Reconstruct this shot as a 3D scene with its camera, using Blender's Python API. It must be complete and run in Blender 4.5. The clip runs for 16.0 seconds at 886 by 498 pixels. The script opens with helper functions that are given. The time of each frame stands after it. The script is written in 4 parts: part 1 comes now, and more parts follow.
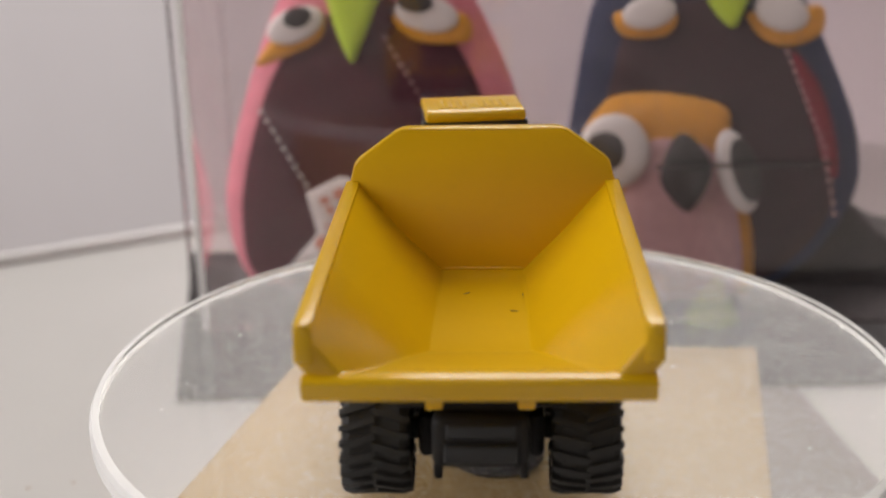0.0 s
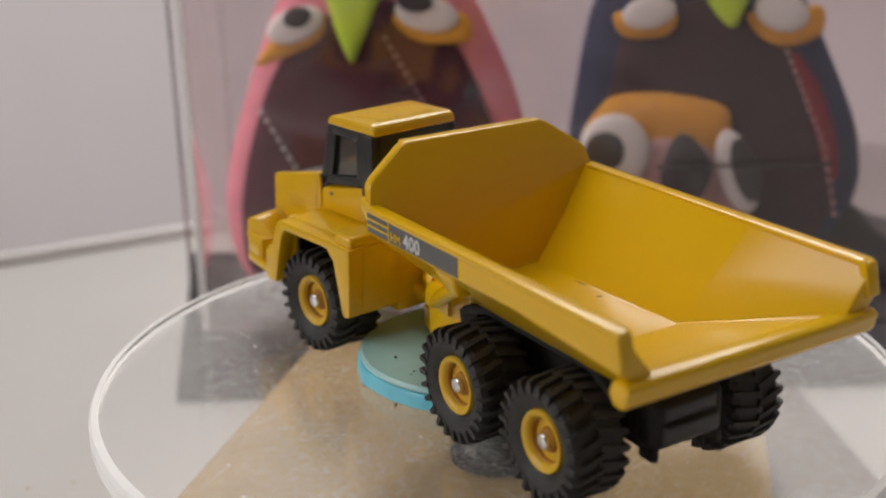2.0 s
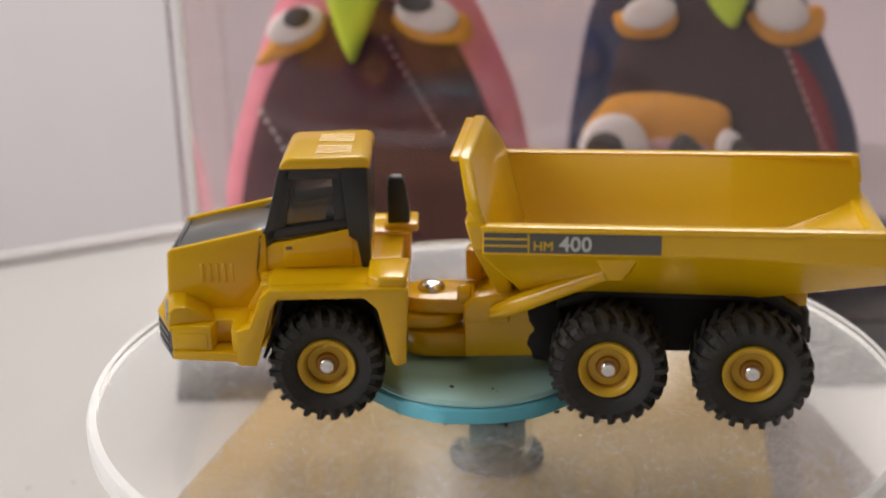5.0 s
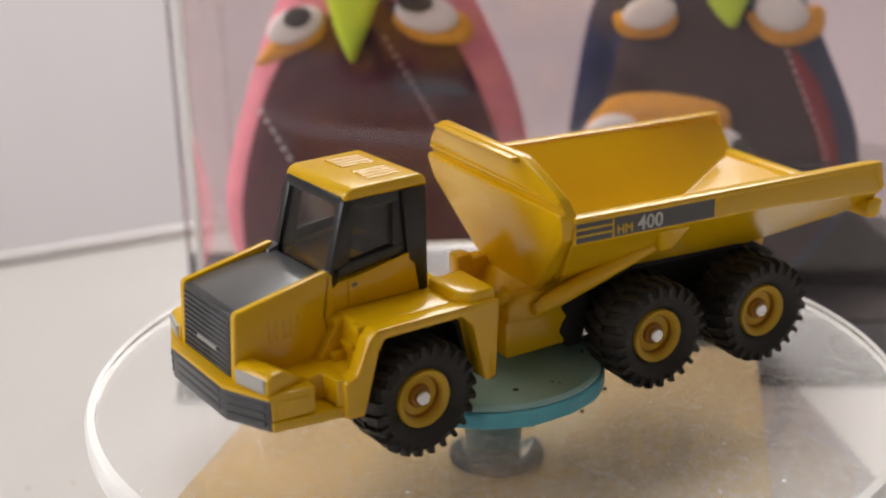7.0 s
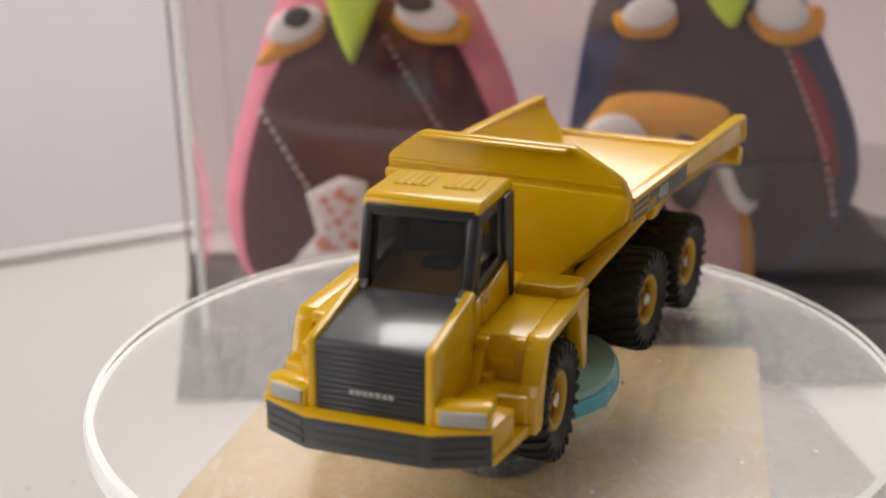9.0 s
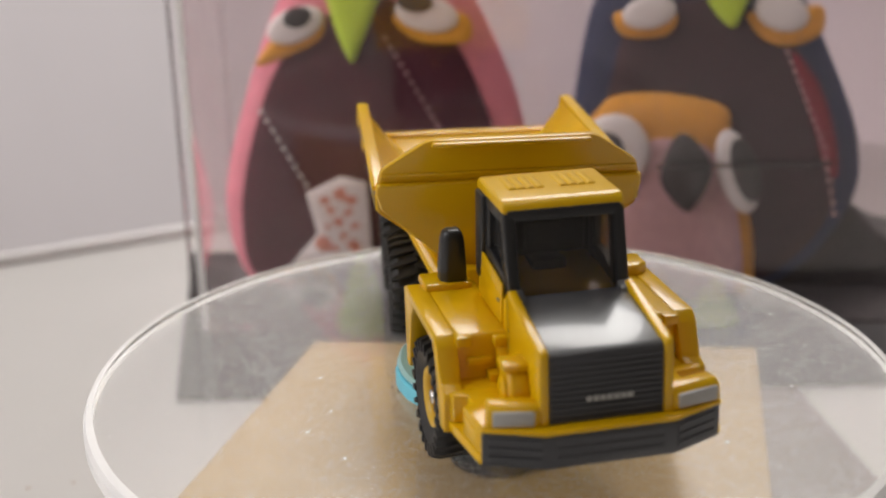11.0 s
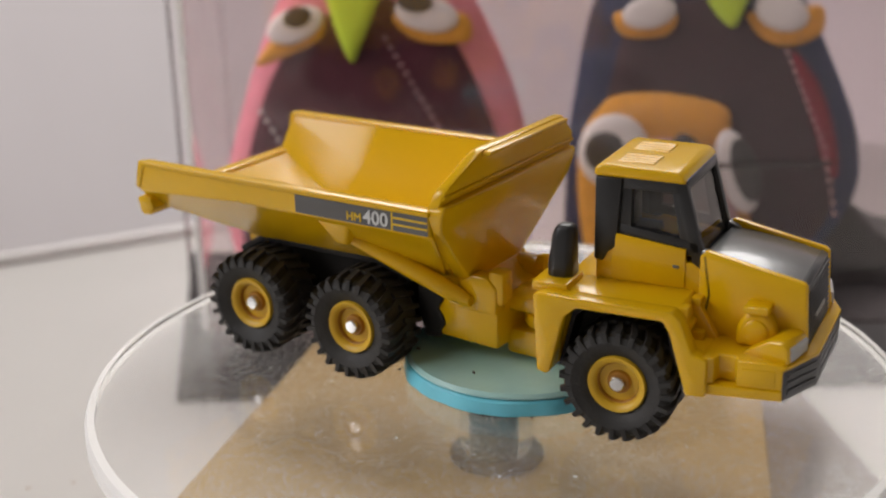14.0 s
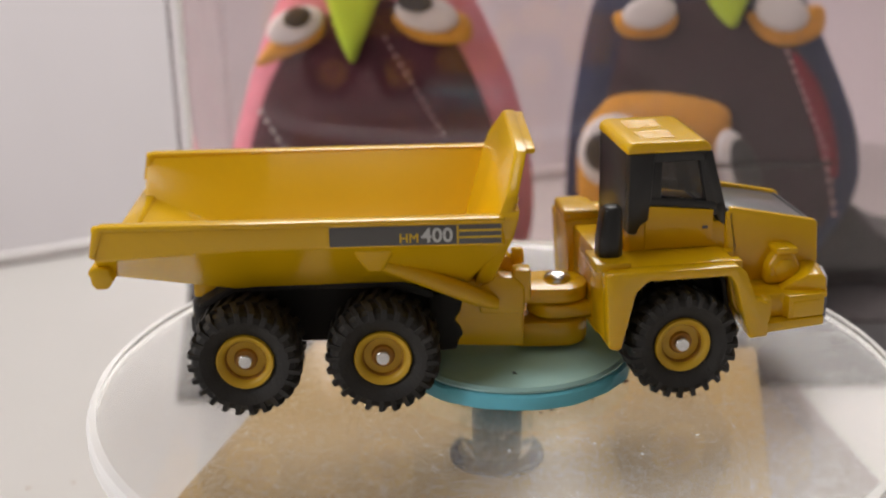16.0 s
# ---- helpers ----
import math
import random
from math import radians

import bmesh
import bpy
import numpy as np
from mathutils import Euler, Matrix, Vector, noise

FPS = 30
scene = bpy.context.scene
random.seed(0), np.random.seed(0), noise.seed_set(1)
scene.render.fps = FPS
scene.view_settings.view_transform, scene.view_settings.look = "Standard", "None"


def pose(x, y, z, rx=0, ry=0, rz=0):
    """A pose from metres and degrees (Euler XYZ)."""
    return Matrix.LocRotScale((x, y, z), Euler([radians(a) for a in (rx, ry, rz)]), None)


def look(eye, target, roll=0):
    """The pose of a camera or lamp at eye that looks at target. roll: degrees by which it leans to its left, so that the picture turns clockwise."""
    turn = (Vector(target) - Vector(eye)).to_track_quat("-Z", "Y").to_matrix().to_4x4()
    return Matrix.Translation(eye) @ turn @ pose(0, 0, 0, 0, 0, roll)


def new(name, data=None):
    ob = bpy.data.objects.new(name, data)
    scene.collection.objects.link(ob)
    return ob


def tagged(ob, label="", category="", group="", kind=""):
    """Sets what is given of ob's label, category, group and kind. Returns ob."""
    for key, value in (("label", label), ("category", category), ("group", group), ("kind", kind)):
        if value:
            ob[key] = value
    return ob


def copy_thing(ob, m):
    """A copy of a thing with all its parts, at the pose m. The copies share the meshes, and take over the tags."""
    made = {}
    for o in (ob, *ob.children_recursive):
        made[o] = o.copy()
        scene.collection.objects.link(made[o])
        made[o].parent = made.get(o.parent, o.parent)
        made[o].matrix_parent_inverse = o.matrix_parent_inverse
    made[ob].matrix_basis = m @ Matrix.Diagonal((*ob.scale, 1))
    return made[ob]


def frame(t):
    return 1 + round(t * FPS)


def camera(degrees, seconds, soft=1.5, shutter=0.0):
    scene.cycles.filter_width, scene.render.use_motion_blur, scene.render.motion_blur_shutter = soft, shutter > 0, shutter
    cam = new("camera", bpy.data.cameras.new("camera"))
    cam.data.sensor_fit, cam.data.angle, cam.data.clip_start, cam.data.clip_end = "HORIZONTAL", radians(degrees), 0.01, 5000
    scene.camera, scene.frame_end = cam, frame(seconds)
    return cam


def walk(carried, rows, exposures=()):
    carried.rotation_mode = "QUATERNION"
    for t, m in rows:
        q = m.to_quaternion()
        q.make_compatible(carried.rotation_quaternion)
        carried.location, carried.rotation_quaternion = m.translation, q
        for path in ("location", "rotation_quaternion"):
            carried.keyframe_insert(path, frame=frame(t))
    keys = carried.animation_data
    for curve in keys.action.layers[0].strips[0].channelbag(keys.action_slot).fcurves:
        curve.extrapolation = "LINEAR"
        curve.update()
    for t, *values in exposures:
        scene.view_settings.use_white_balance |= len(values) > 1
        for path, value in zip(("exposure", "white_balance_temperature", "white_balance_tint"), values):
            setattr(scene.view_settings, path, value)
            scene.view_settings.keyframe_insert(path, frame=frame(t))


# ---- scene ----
U = 0.008          # one unit of the plan in metres
DECK = 4.5         # height of the wheel hubs over the table, in units
SPIN = 17.085      # degrees per second of the turntable

# ---- camera ----
cam = camera(37.75, 16.0, soft=2.1)
cam.data.dof.use_dof = True
cam.data.dof.focus_distance = 17.3 * U
cam.data.dof.aperture_fstop = 25.0
EYE = (0.0, -17.337 * U, (7.110 + DECK) * U)
AIM = (-0.6871 * U, -1.3020 * U, (1.5065 + DECK) * U)
VIEW = look(EYE, AIM, -1.186)
walk(cam, [(0.0, VIEW), (16.0, VIEW)], [(0.0, -0.10), (1.0, -0.16), (2.0, -0.24), (3.0, -0.04), (3.5, 0.03), (4.2, 0.06), (6.3, 0.09), (7.0, 0.13),
                                              (8.0, 0.13), (9.2, 0.12), (11.3, -0.09), (12.5, -0.13), (13.5, -0.08), (14.5, -0.02), (15.5, 0.06), (16.0, 0.11)])

# ---- light ----
world = bpy.data.worlds.new("world")
scene.world = world
world.use_nodes = True
sky = world.node_tree.nodes.new("ShaderNodeTexSky")
sky.sky_type, sky.sun_disc = "NISHITA", False
sky.sun_elevation, sky.sun_rotation = radians(40), radians(-60)
world.node_tree.links.new(sky.outputs[0], world.node_tree.nodes["Background"].inputs[0])
world.node_tree.nodes["Background"].inputs[1].default_value = 0.10


def area(name, size_x, size_y, watts, eye, target, colour):
    data = bpy.data.lights.new(name, "AREA")
    data.shape, data.size, data.size_y, data.energy, data.color = "RECTANGLE", size_x, size_y, watts, colour
    ob = new(name, data)
    ob.matrix_world = look(eye, target)
    return ob


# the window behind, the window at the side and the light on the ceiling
area("back_window_light", 0.60, 0.56, 8.4, (0.09, 0.80, 0.86), (0.04, 0.0, 0.05), (1.0, 0.96, 0.91))
area("window_light", 1.0, 0.9, 11.4, (-1.20, -0.20, 0.74), (-0.05, 0.15, 0.03), (1.0, 0.95, 0.93))
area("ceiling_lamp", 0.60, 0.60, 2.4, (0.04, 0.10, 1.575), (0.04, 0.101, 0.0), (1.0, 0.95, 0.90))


# ---- materials ----
def mat(name, colour, rough=0.5, metal=0.0, coat=0.0, vary=0.12, scale=300.0, bump=0.0, bump_scale=2000.0, spec=0.5):
    m = bpy.data.materials.new(name)
    m.use_nodes = True
    nt = m.node_tree
    b = nt.nodes["Principled BSDF"]
    b.inputs["Roughness"].default_value = rough
    b.inputs["Metallic"].default_value = metal
    b.inputs["Coat Weight"].default_value = coat
    b.inputs["Coat Roughness"].default_value = 0.08
    b.inputs["Specular IOR Level"].default_value = spec
    tc = nt.nodes.new("ShaderNodeTexCoord")
    n1 = nt.nodes.new("ShaderNodeTexNoise")
    n1.inputs["Scale"].default_value, n1.inputs["Detail"].default_value = scale, 4.0
    nt.links.new(tc.outputs["Object"], n1.inputs["Vector"])
    mix = nt.nodes.new("ShaderNodeMix")
    mix.data_type = "RGBA"
    mix.inputs[6].default_value = [c * (1 - vary) for c in colour] + [1]
    mix.inputs[7].default_value = [min(1, c * (1 + vary)) for c in colour] + [1]
    nt.links.new(n1.outputs[0], mix.inputs[0])
    nt.links.new(mix.outputs[2], b.inputs["Base Color"])
    if bump:
        n2 = nt.nodes.new("ShaderNodeTexNoise")
        n2.inputs["Scale"].default_value, n2.inputs["Detail"].default_value = bump_scale, 3.0
        nt.links.new(tc.outputs["Object"], n2.inputs["Vector"])
        bp = nt.nodes.new("ShaderNodeBump")
        bp.inputs["Strength"].default_value, bp.inputs["Distance"].default_value = bump, 0.0002
        nt.links.new(n2.outputs[0], bp.inputs["Height"])
        nt.links.new(bp.outputs[0], b.inputs["Normal"])
    return m


def clear(name, tint, rough=0.0, haze=0.05, ior=1.47, haze_colour=(0.8, 0.8, 0.8), sheen=0.0, see=0.0):
    """Clear plastic with a little milky haze."""
    m = bpy.data.materials.new(name)
    m.use_nodes = True
    nt = m.node_tree
    nt.nodes.remove(nt.nodes["Principled BSDF"])
    out = nt.nodes["Material Output"]
    g = nt.nodes.new("ShaderNodeBsdfGlass")
    g.inputs["Color"].default_value = (*tint, 1)
    g.inputs["Roughness"].default_value, g.inputs["IOR"].default_value = rough, ior
    d = nt.nodes.new("ShaderNodeBsdfDiffuse")
    d.inputs["Color"].default_value = (*haze_colour, 1)
    mx = nt.nodes.new("ShaderNodeMixShader")
    nt.links.new(g.outputs[0], mx.inputs[1])
    nt.links.new(d.outputs[0], mx.inputs[2])
    nt.links.new(mx.outputs[0], out.inputs["Surface"])
    mx.inputs[0].default_value = haze
    if sheen or see:
        extra = nt.nodes.new("ShaderNodeBsdfGlossy" if sheen else "ShaderNodeBsdfTransparent")
        if sheen:
            extra.inputs["Roughness"].default_value = 0.38
        top = nt.nodes.new("ShaderNodeMixShader")
        top.inputs[0].default_value = sheen or see
        nt.links.new(mx.outputs[0], top.inputs[1])
        nt.links.new(extra.outputs[0], top.inputs[2])
        nt.links.new(top.outputs[0], out.inputs["Surface"])
    return m


YELLOW = mat("yellow_enamel", (0.74, 0.432, 0.003), 0.20, coat=0.0, vary=0.05, scale=120, bump=0.03, bump_scale=900, spec=0.52)
RIMYEL = mat("yellow_plastic", (0.66, 0.40, 0.02), 0.4, vary=0.08)
# orange hub plastic, its colour darkened for the shade inside the recess
RIMSHADE = mat("orange_plastic_shaded", (0.38, 0.16, 0.008), 0.5, vary=0.2, scale=500)
RUBBER = mat("black_rubber", (0.034, 0.032, 0.030), 0.55, vary=0.3, scale=600, bump=0.3, bump_scale=3000, spec=0.35)
BLACK = mat("black_plastic", (0.018, 0.018, 0.019), 0.35, vary=0.2)
MATTE = mat("matte_black_plastic", (0.018, 0.016, 0.015), 0.6, vary=0.3, spec=0.25)
CHARCOAL = mat("charcoal_paint", (0.10, 0.10, 0.105), 0.30, coat=0.5, vary=0.15, bump=0.15, bump_scale=350, spec=0.7)
GRILLE = mat("dark_charcoal_paint", (0.048, 0.048, 0.052), 0.4, coat=0.2, vary=0.2, bump=0.15, bump_scale=600)
DECAL = mat("grey_decal", (0.105, 0.10, 0.094), 0.4, vary=0.05)
DECALY = mat("yellow_decal", (0.70, 0.45, 0.02), 0.4, vary=0.03)
WHITEP = mat("white_print", (0.60, 0.60, 0.58), 0.4, vary=0.03)
SILVER = mat("nickel_steel", (0.75, 0.74, 0.72), 0.22, metal=1.0, vary=0.06)
LENS = mat("headlight_grey_paint", (0.44, 0.43, 0.40), 0.35, vary=0.08)
TEAL = mat("teal_gel", (0.38, 0.63, 0.61), 0.25, vary=0.14, scale=200, bump=0.15, bump_scale=700)
CYAN = mat("cyan_edge", (0.17, 0.62, 0.76), 0.35, vary=0.15, scale=300)
TABLE = mat("white_tabletop", (0.56, 0.54, 0.52), 0.45, vary=0.03, scale=25, bump=0.05, bump_scale=1500)
ROOM = mat("room_paint", (0.48, 0.45, 0.42), 0.85, vary=0.05, scale=6, bump=0.1, bump_scale=300)
WALL = mat("painted_wall", (0.90, 0.85, 0.86), 0.8, vary=0.04, scale=12, bump=0.1, bump_scale=400)
FELTM = mat("grey_felt", (0.045, 0.041, 0.042), 0.95, vary=0.4, scale=900, bump=0.8, bump_scale=1800)
CARD = mat("tan_card", (0.385, 0.255, 0.105), 0.7, vary=0.06, scale=60, bump=0.1, bump_scale=1500)
GREYCORE = mat("dark_grey_plastic", (0.10, 0.11, 0.11), 0.4, vary=0.3, scale=500)
SHADEBAND = mat("grey_brown_shade", (0.27, 0.23, 0.22), 0.8, vary=0.12, scale=150)
DISC = clear("clear_acrylic_disc", (0.985, 0.985, 0.985), 0.05, 0.05, haze_colour=(0.80, 0.78, 0.76), sheen=0.035)
ACRYL = clear("clear_acrylic", (0.97, 0.98, 0.98), 0.0, 0.03)
PANE = clear("acrylic_sheet", (0.985, 0.957, 0.957), 0.0, 0.006)
BACKPANE = clear("rosy_acrylic_sheet", (0.89, 0.85, 0.86), 0.0, 0.02)
FROST = clear("frosted_edge", (0.97, 0.97, 0.97), 0.2, 0.55, haze_colour=(0.95, 0.94, 0.93))
HAIR = clear("fine_white_scratch", (1.0, 1.0, 1.0), 0.0, 1.0, haze_colour=(0.90, 0.89, 0.88), see=0.52)
SMUDGE = clear("grey_film", (0.72, 0.70, 0.70))
TINT = clear("smoked_window", (0.72, 0.70, 0.68), 0.0, 0.02)
PINK = mat("pink_felt", (0.70, 0.24, 0.30), 0.95, vary=0.2, scale=350, bump=0.5)
MAROON = mat("maroon_felt", (0.070, 0.011, 0.022), 0.95, vary=0.3, scale=120, bump=0.5)
NAVY = mat("navy_felt", (0.034, 0.042, 0.095), 0.95, vary=0.3, scale=120, bump=0.5)
BROWNF = mat("brown_felt", (0.050, 0.022, 0.030), 0.95, vary=0.3, scale=120, bump=0.5)
ORANGE = mat("orange_felt", (0.66, 0.31, 0.045), 0.95, vary=0.25, scale=500, bump=0.5)
WHITEF = mat("white_felt", (0.72, 0.68, 0.66), 0.95, vary=0.06, scale=200, bump=0.5)
GREYF = mat("dark_grey_felt", (0.05, 0.045, 0.045), 0.95, vary=0.2, scale=200, bump=0.5)
LIME = mat("lime_felt", (0.50, 0.68, 0.05), 0.95, vary=0.1, scale=200, bump=0.5)
REDPRINT = mat("red_print", (0.62, 0.26, 0.19), 0.95, vary=0.2, scale=200)
DARKRED = mat("dark_red_felt", (0.19, 0.012, 0.030), 0.95, vary=0.25, scale=250, bump=0.5)
TRIM = mat("white_trim", (0.90, 0.88, 0.87), 0.25, vary=0.02)
BROWNSPOT = mat("brown_crumb", (0.45, 0.35, 0.28), 0.8, vary=0.2)
BLUSH = mat("blush_felt", (0.56, 0.34, 0.35), 0.95, vary=0.25, scale=600, bump=0.5)


# ---- mesh helpers (plan units) ----
def box(bm, x0, x1, y0, y1, z0, z1, bevel=0.0, seg=2):
    t = bmesh.new()
    v = [t.verts.new((x, y, z)) for x in (x0, x1) for y in (y0, y1) for z in (z0, z1)]
    for f in ((0, 1, 3, 2), (4, 6, 7, 5), (0, 4, 5, 1), (2, 3, 7, 6), (0, 2, 6, 4), (1, 5, 7, 3)):
        t.faces.new([v[i] for i in f])
    merge(bm, t, bevel, seg)


def merge(bm, t, bevel=0.0, seg=2, sharp=25):
    bmesh.ops.recalc_face_normals(t, faces=t.faces)
    if bevel:
        edges = [e for e in t.edges if len(e.link_faces) == 2 and e.calc_face_angle(0) > radians(sharp)]
        bmesh.ops.bevel(t, geom=edges, offset=bevel, segments=seg, profile=0.5, affect="EDGES", clamp_overlap=True)
    m = bpy.data.meshes.new("t")
    t.to_mesh(m)
    t.free()
    bm.from_mesh(m)
    bpy.data.meshes.remove(m)


def prism(bm, outline, axis, a, b, bevel=0.0, seg=2, m=None):
    """An outline in the plane across axis, drawn out from a to b. x: outline is (y, z); y: (x, z); z: (x, y)."""
    t = bmesh.new()
    put = {"x": lambda p, q, d: (d, p, q), "y": lambda p, q, d: (p, d, q), "z": lambda p, q, d: (p, q, d)}[axis]
    lo = [t.verts.new(put(p, q, a)) for p, q in outline]
    hi = [t.verts.new(put(p, q, b)) for p, q in outline]
    t.faces.new(lo)
    t.faces.new(hi[::-1])
    n = len(lo)
    for i in range(n):
        t.faces.new((lo[i], hi[i], hi[(i + 1) % n], lo[(i + 1) % n]))
    if m:
        bmesh.ops.transform(t, matrix=m, verts=t.verts)
    merge(bm, t, bevel, seg)


def lathe(bm, profile, axis="z", centre=(0, 0, 0), n=40, closed=False):
    """Profile of (radius, height), turned about an axis through centre."""
    t = bmesh.new()
    rings = []
    for r, h in profile:
        ring = []
        for i in range(n):
            a = 2 * math.pi * i / n
            c, s = r * math.cos(a), r * math.sin(a)
            p = {"z": (c, s, h), "x": (h, c, s), "y": (c, h, s)}[axis]
            ring.append(t.verts.new(Vector(p) + Vector(centre)))
        rings.append(ring)
    for a, b in zip(rings, rings[1:]):
        for i in range(n):
            t.faces.new((a[i], a[(i + 1) % n], b[(i + 1) % n], b[i]))
    if closed:
        a, b = rings[-1], rings[0]
        for i in range(n):
            t.faces.new((a[i], a[(i + 1) % n], b[(i + 1) % n], b[i]))
    else:
        t.faces.new(rings[0])
        t.faces.new(rings[-1])
    merge(bm, t)


def skin(bm, loops, bevel=0.0, seg=2, caps=True):
    t = bmesh.new()
    rows = [[t.verts.new(p) for p in lp] for lp in loops]
    n = len(rows[0])
    for a, b in zip(rows, rows[1:]):
        for i in range(n):
            t.faces.new((a[i], a[(i + 1) % n], b[(i + 1) % n], b[i]))
    if caps:
        t.faces.new(rows[0])
        t.faces.new(rows[-1])
    merge(bm, t, bevel, seg)


def part(name, bm, material, parent=None, label="", at=None, sharp=38):
    bmesh.ops.scale(bm, vec=(U, U, U), verts=bm.verts)
    for f in bm.faces:
        f.smooth = True
    for e in bm.edges:
        if len(e.link_faces) != 2 or e.calc_face_angle(0) > radians(sharp):
            e.smooth = False
    me = bpy.data.meshes.new(name)
    bm.to_mesh(me)
    bm.free()
    for m in (material if isinstance(material, (list, tuple)) else [material]):
        me.materials.append(m)
    ob = new(name, me)
    if parent is not None:
        ob.parent = parent
    if at is not None:
        ob.matrix_basis = at
    if label:
        tagged(ob, label)
    return ob


def units(x, y, z, rz=0.0):
    return pose(x * U, y * U, z * U, 0, 0, rz)


# ---- room and table ----
def setting():
    bm = bmesh.new()
    # far edge runs obliquely behind the things
    prism(bm, [(-60, -60), (60, -60), (60, 55.0), (-60, -10.5)], "z", -4.0, 0.0, 0.12, 3)
    table = part("table", bm, TABLE)
    tagged(table, "smooth white tabletop with rounded bright far edge", "table", kind="structure")
    bm = bmesh.new()
    box(bm, -66, 62, 0.6, 1.2, -40.0, 14, 0.05)
    tagged(part("backdrop", bm, WALL, at=units(0, 36.0, 0, -37.0)), "plain white board standing behind the table", "backdrop", kind="structure")
    bm = bmesh.new()
    lathe(bm, [(0.001, -70), (0.17, -70), (0.17, 70), (0.001, 70)], "x", n=16)
    tagged(part("trim", bm, TRIM, at=units(0, 22.1, 0.13, 28.63)), "rounded glossy white edge of the tabletop", "trim", kind="structure")
    # room round the table: plain walls, with two windows for the daylight
    for name, dims in (("wall_south", (-165, 190, -190, -186, -94, 200)), ("wall_east", (186, 190, -186, 107, -94, 200)),
                       ("ceiling", (-169, 190, -190, 111, 200, 204)), ("floor", (-169, 190, -190, 111, -98, -94))):
        bm = bmesh.new()
        box(bm, *dims)
        tagged(part(name, bm, ROOM), "plain grey painted " + name.split("_")[0], name.split("_")[0], kind="structure")
    north = ((-165, -28, -94, 200), (53, 190, -94, 200), (-28, 53, -94, 68), (-28, 53, 146, 200))
    west = ((-190, -88, -94, 200), (38, 107, -94, 200), (-88, 38, -94, 32), (-88, 38, 153, 200))
    bm = bmesh.new()
    for x0, x1, z0, z1 in north:
        box(bm, x0, x1, 107, 111, z0, z1)
    tagged(part("wall_north", bm, ROOM), "plain grey painted wall with a window opening", "wall", kind="structure")
    bm = bmesh.new()
    for y0, y1, z0, z1 in west:
        box(bm, -169, -165, y0, y1, z0, z1)
    tagged(part("wall_west", bm, ROOM), "plain grey painted wall with a window opening", "wall", kind="structure")
    bm = bmesh.new()
    for x0, x1, z0, z1 in ((-28, -25, 68, 146), (50, 53, 68, 146), (-25, 50, 68, 71), (-25, 50, 143, 146), (11.5, 13.5, 71, 143)):
        box(bm, x0, x1, 107.5, 110.5, z0, z1)
    tagged(part("window_1", bm, TRIM), "white painted window frame in the wall", "window", kind="structure")
    bm = bmesh.new()
    for y0, y1, z0, z1 in ((-88, -85, 32, 153), (35, 38, 32, 153), (-85, 35, 32, 35), (-85, 35, 150, 153), (-26, -24, 35, 150)):
        box(bm, -168.5, -165.5, y0, y1, z0, z1)
    tagged(part("window_2", bm, TRIM), "white painted window frame in the wall", "window", kind="structure")
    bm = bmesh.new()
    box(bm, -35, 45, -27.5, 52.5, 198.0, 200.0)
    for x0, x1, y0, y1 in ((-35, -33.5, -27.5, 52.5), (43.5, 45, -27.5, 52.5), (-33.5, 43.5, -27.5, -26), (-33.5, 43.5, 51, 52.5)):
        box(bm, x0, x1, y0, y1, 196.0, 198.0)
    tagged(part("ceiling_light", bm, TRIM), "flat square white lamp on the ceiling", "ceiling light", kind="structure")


setting()


# ---- things behind the turntable ----
def felt_mat():
    bm = bmesh.new()
    prism(bm, [(-6.42, 6.02), (16, 7.1), (16, 17), (-8.2, 15.5)], "z", 0.002, 0.12, 0.04)
    tagged(part("felt_mat", bm, FELTM), "dark grey fuzzy felt mat lying on white table", "mat")


def table_crumbs():
    rng = random.Random(7)
    for x, y in ((-8.43, 2.97), (-7.67, 3.17)):
        bm = bmesh.new()
        t = bmesh.new()
        bmesh.ops.create_icosphere(t, subdivisions=2, radius=0.04)
        for v in t.verts:
            v.co *= rng.uniform(0.7, 1.2)
        bmesh.ops.scale(t, vec=(rng.uniform(0.8, 1.5), 1.0, 0.2), verts=t.verts)
        bmesh.ops.translate(t, vec=(x, y, 0.008), verts=t.verts)
        merge(bm, t)
        tagged(part("crumb", bm, BROWNSPOT), "tiny brown crumb lying on the white table", "crumb", "crumbs on the table")


def shade_band():
    # flat sheet whose grey-brown stands in for a band of shade on the table
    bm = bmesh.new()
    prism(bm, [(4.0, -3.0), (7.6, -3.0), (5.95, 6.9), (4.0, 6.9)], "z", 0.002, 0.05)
    tagged(part("shade_band", bm, SHADEBAND), "flat grey-brown sheet standing in for a band of shade on the table", "card")


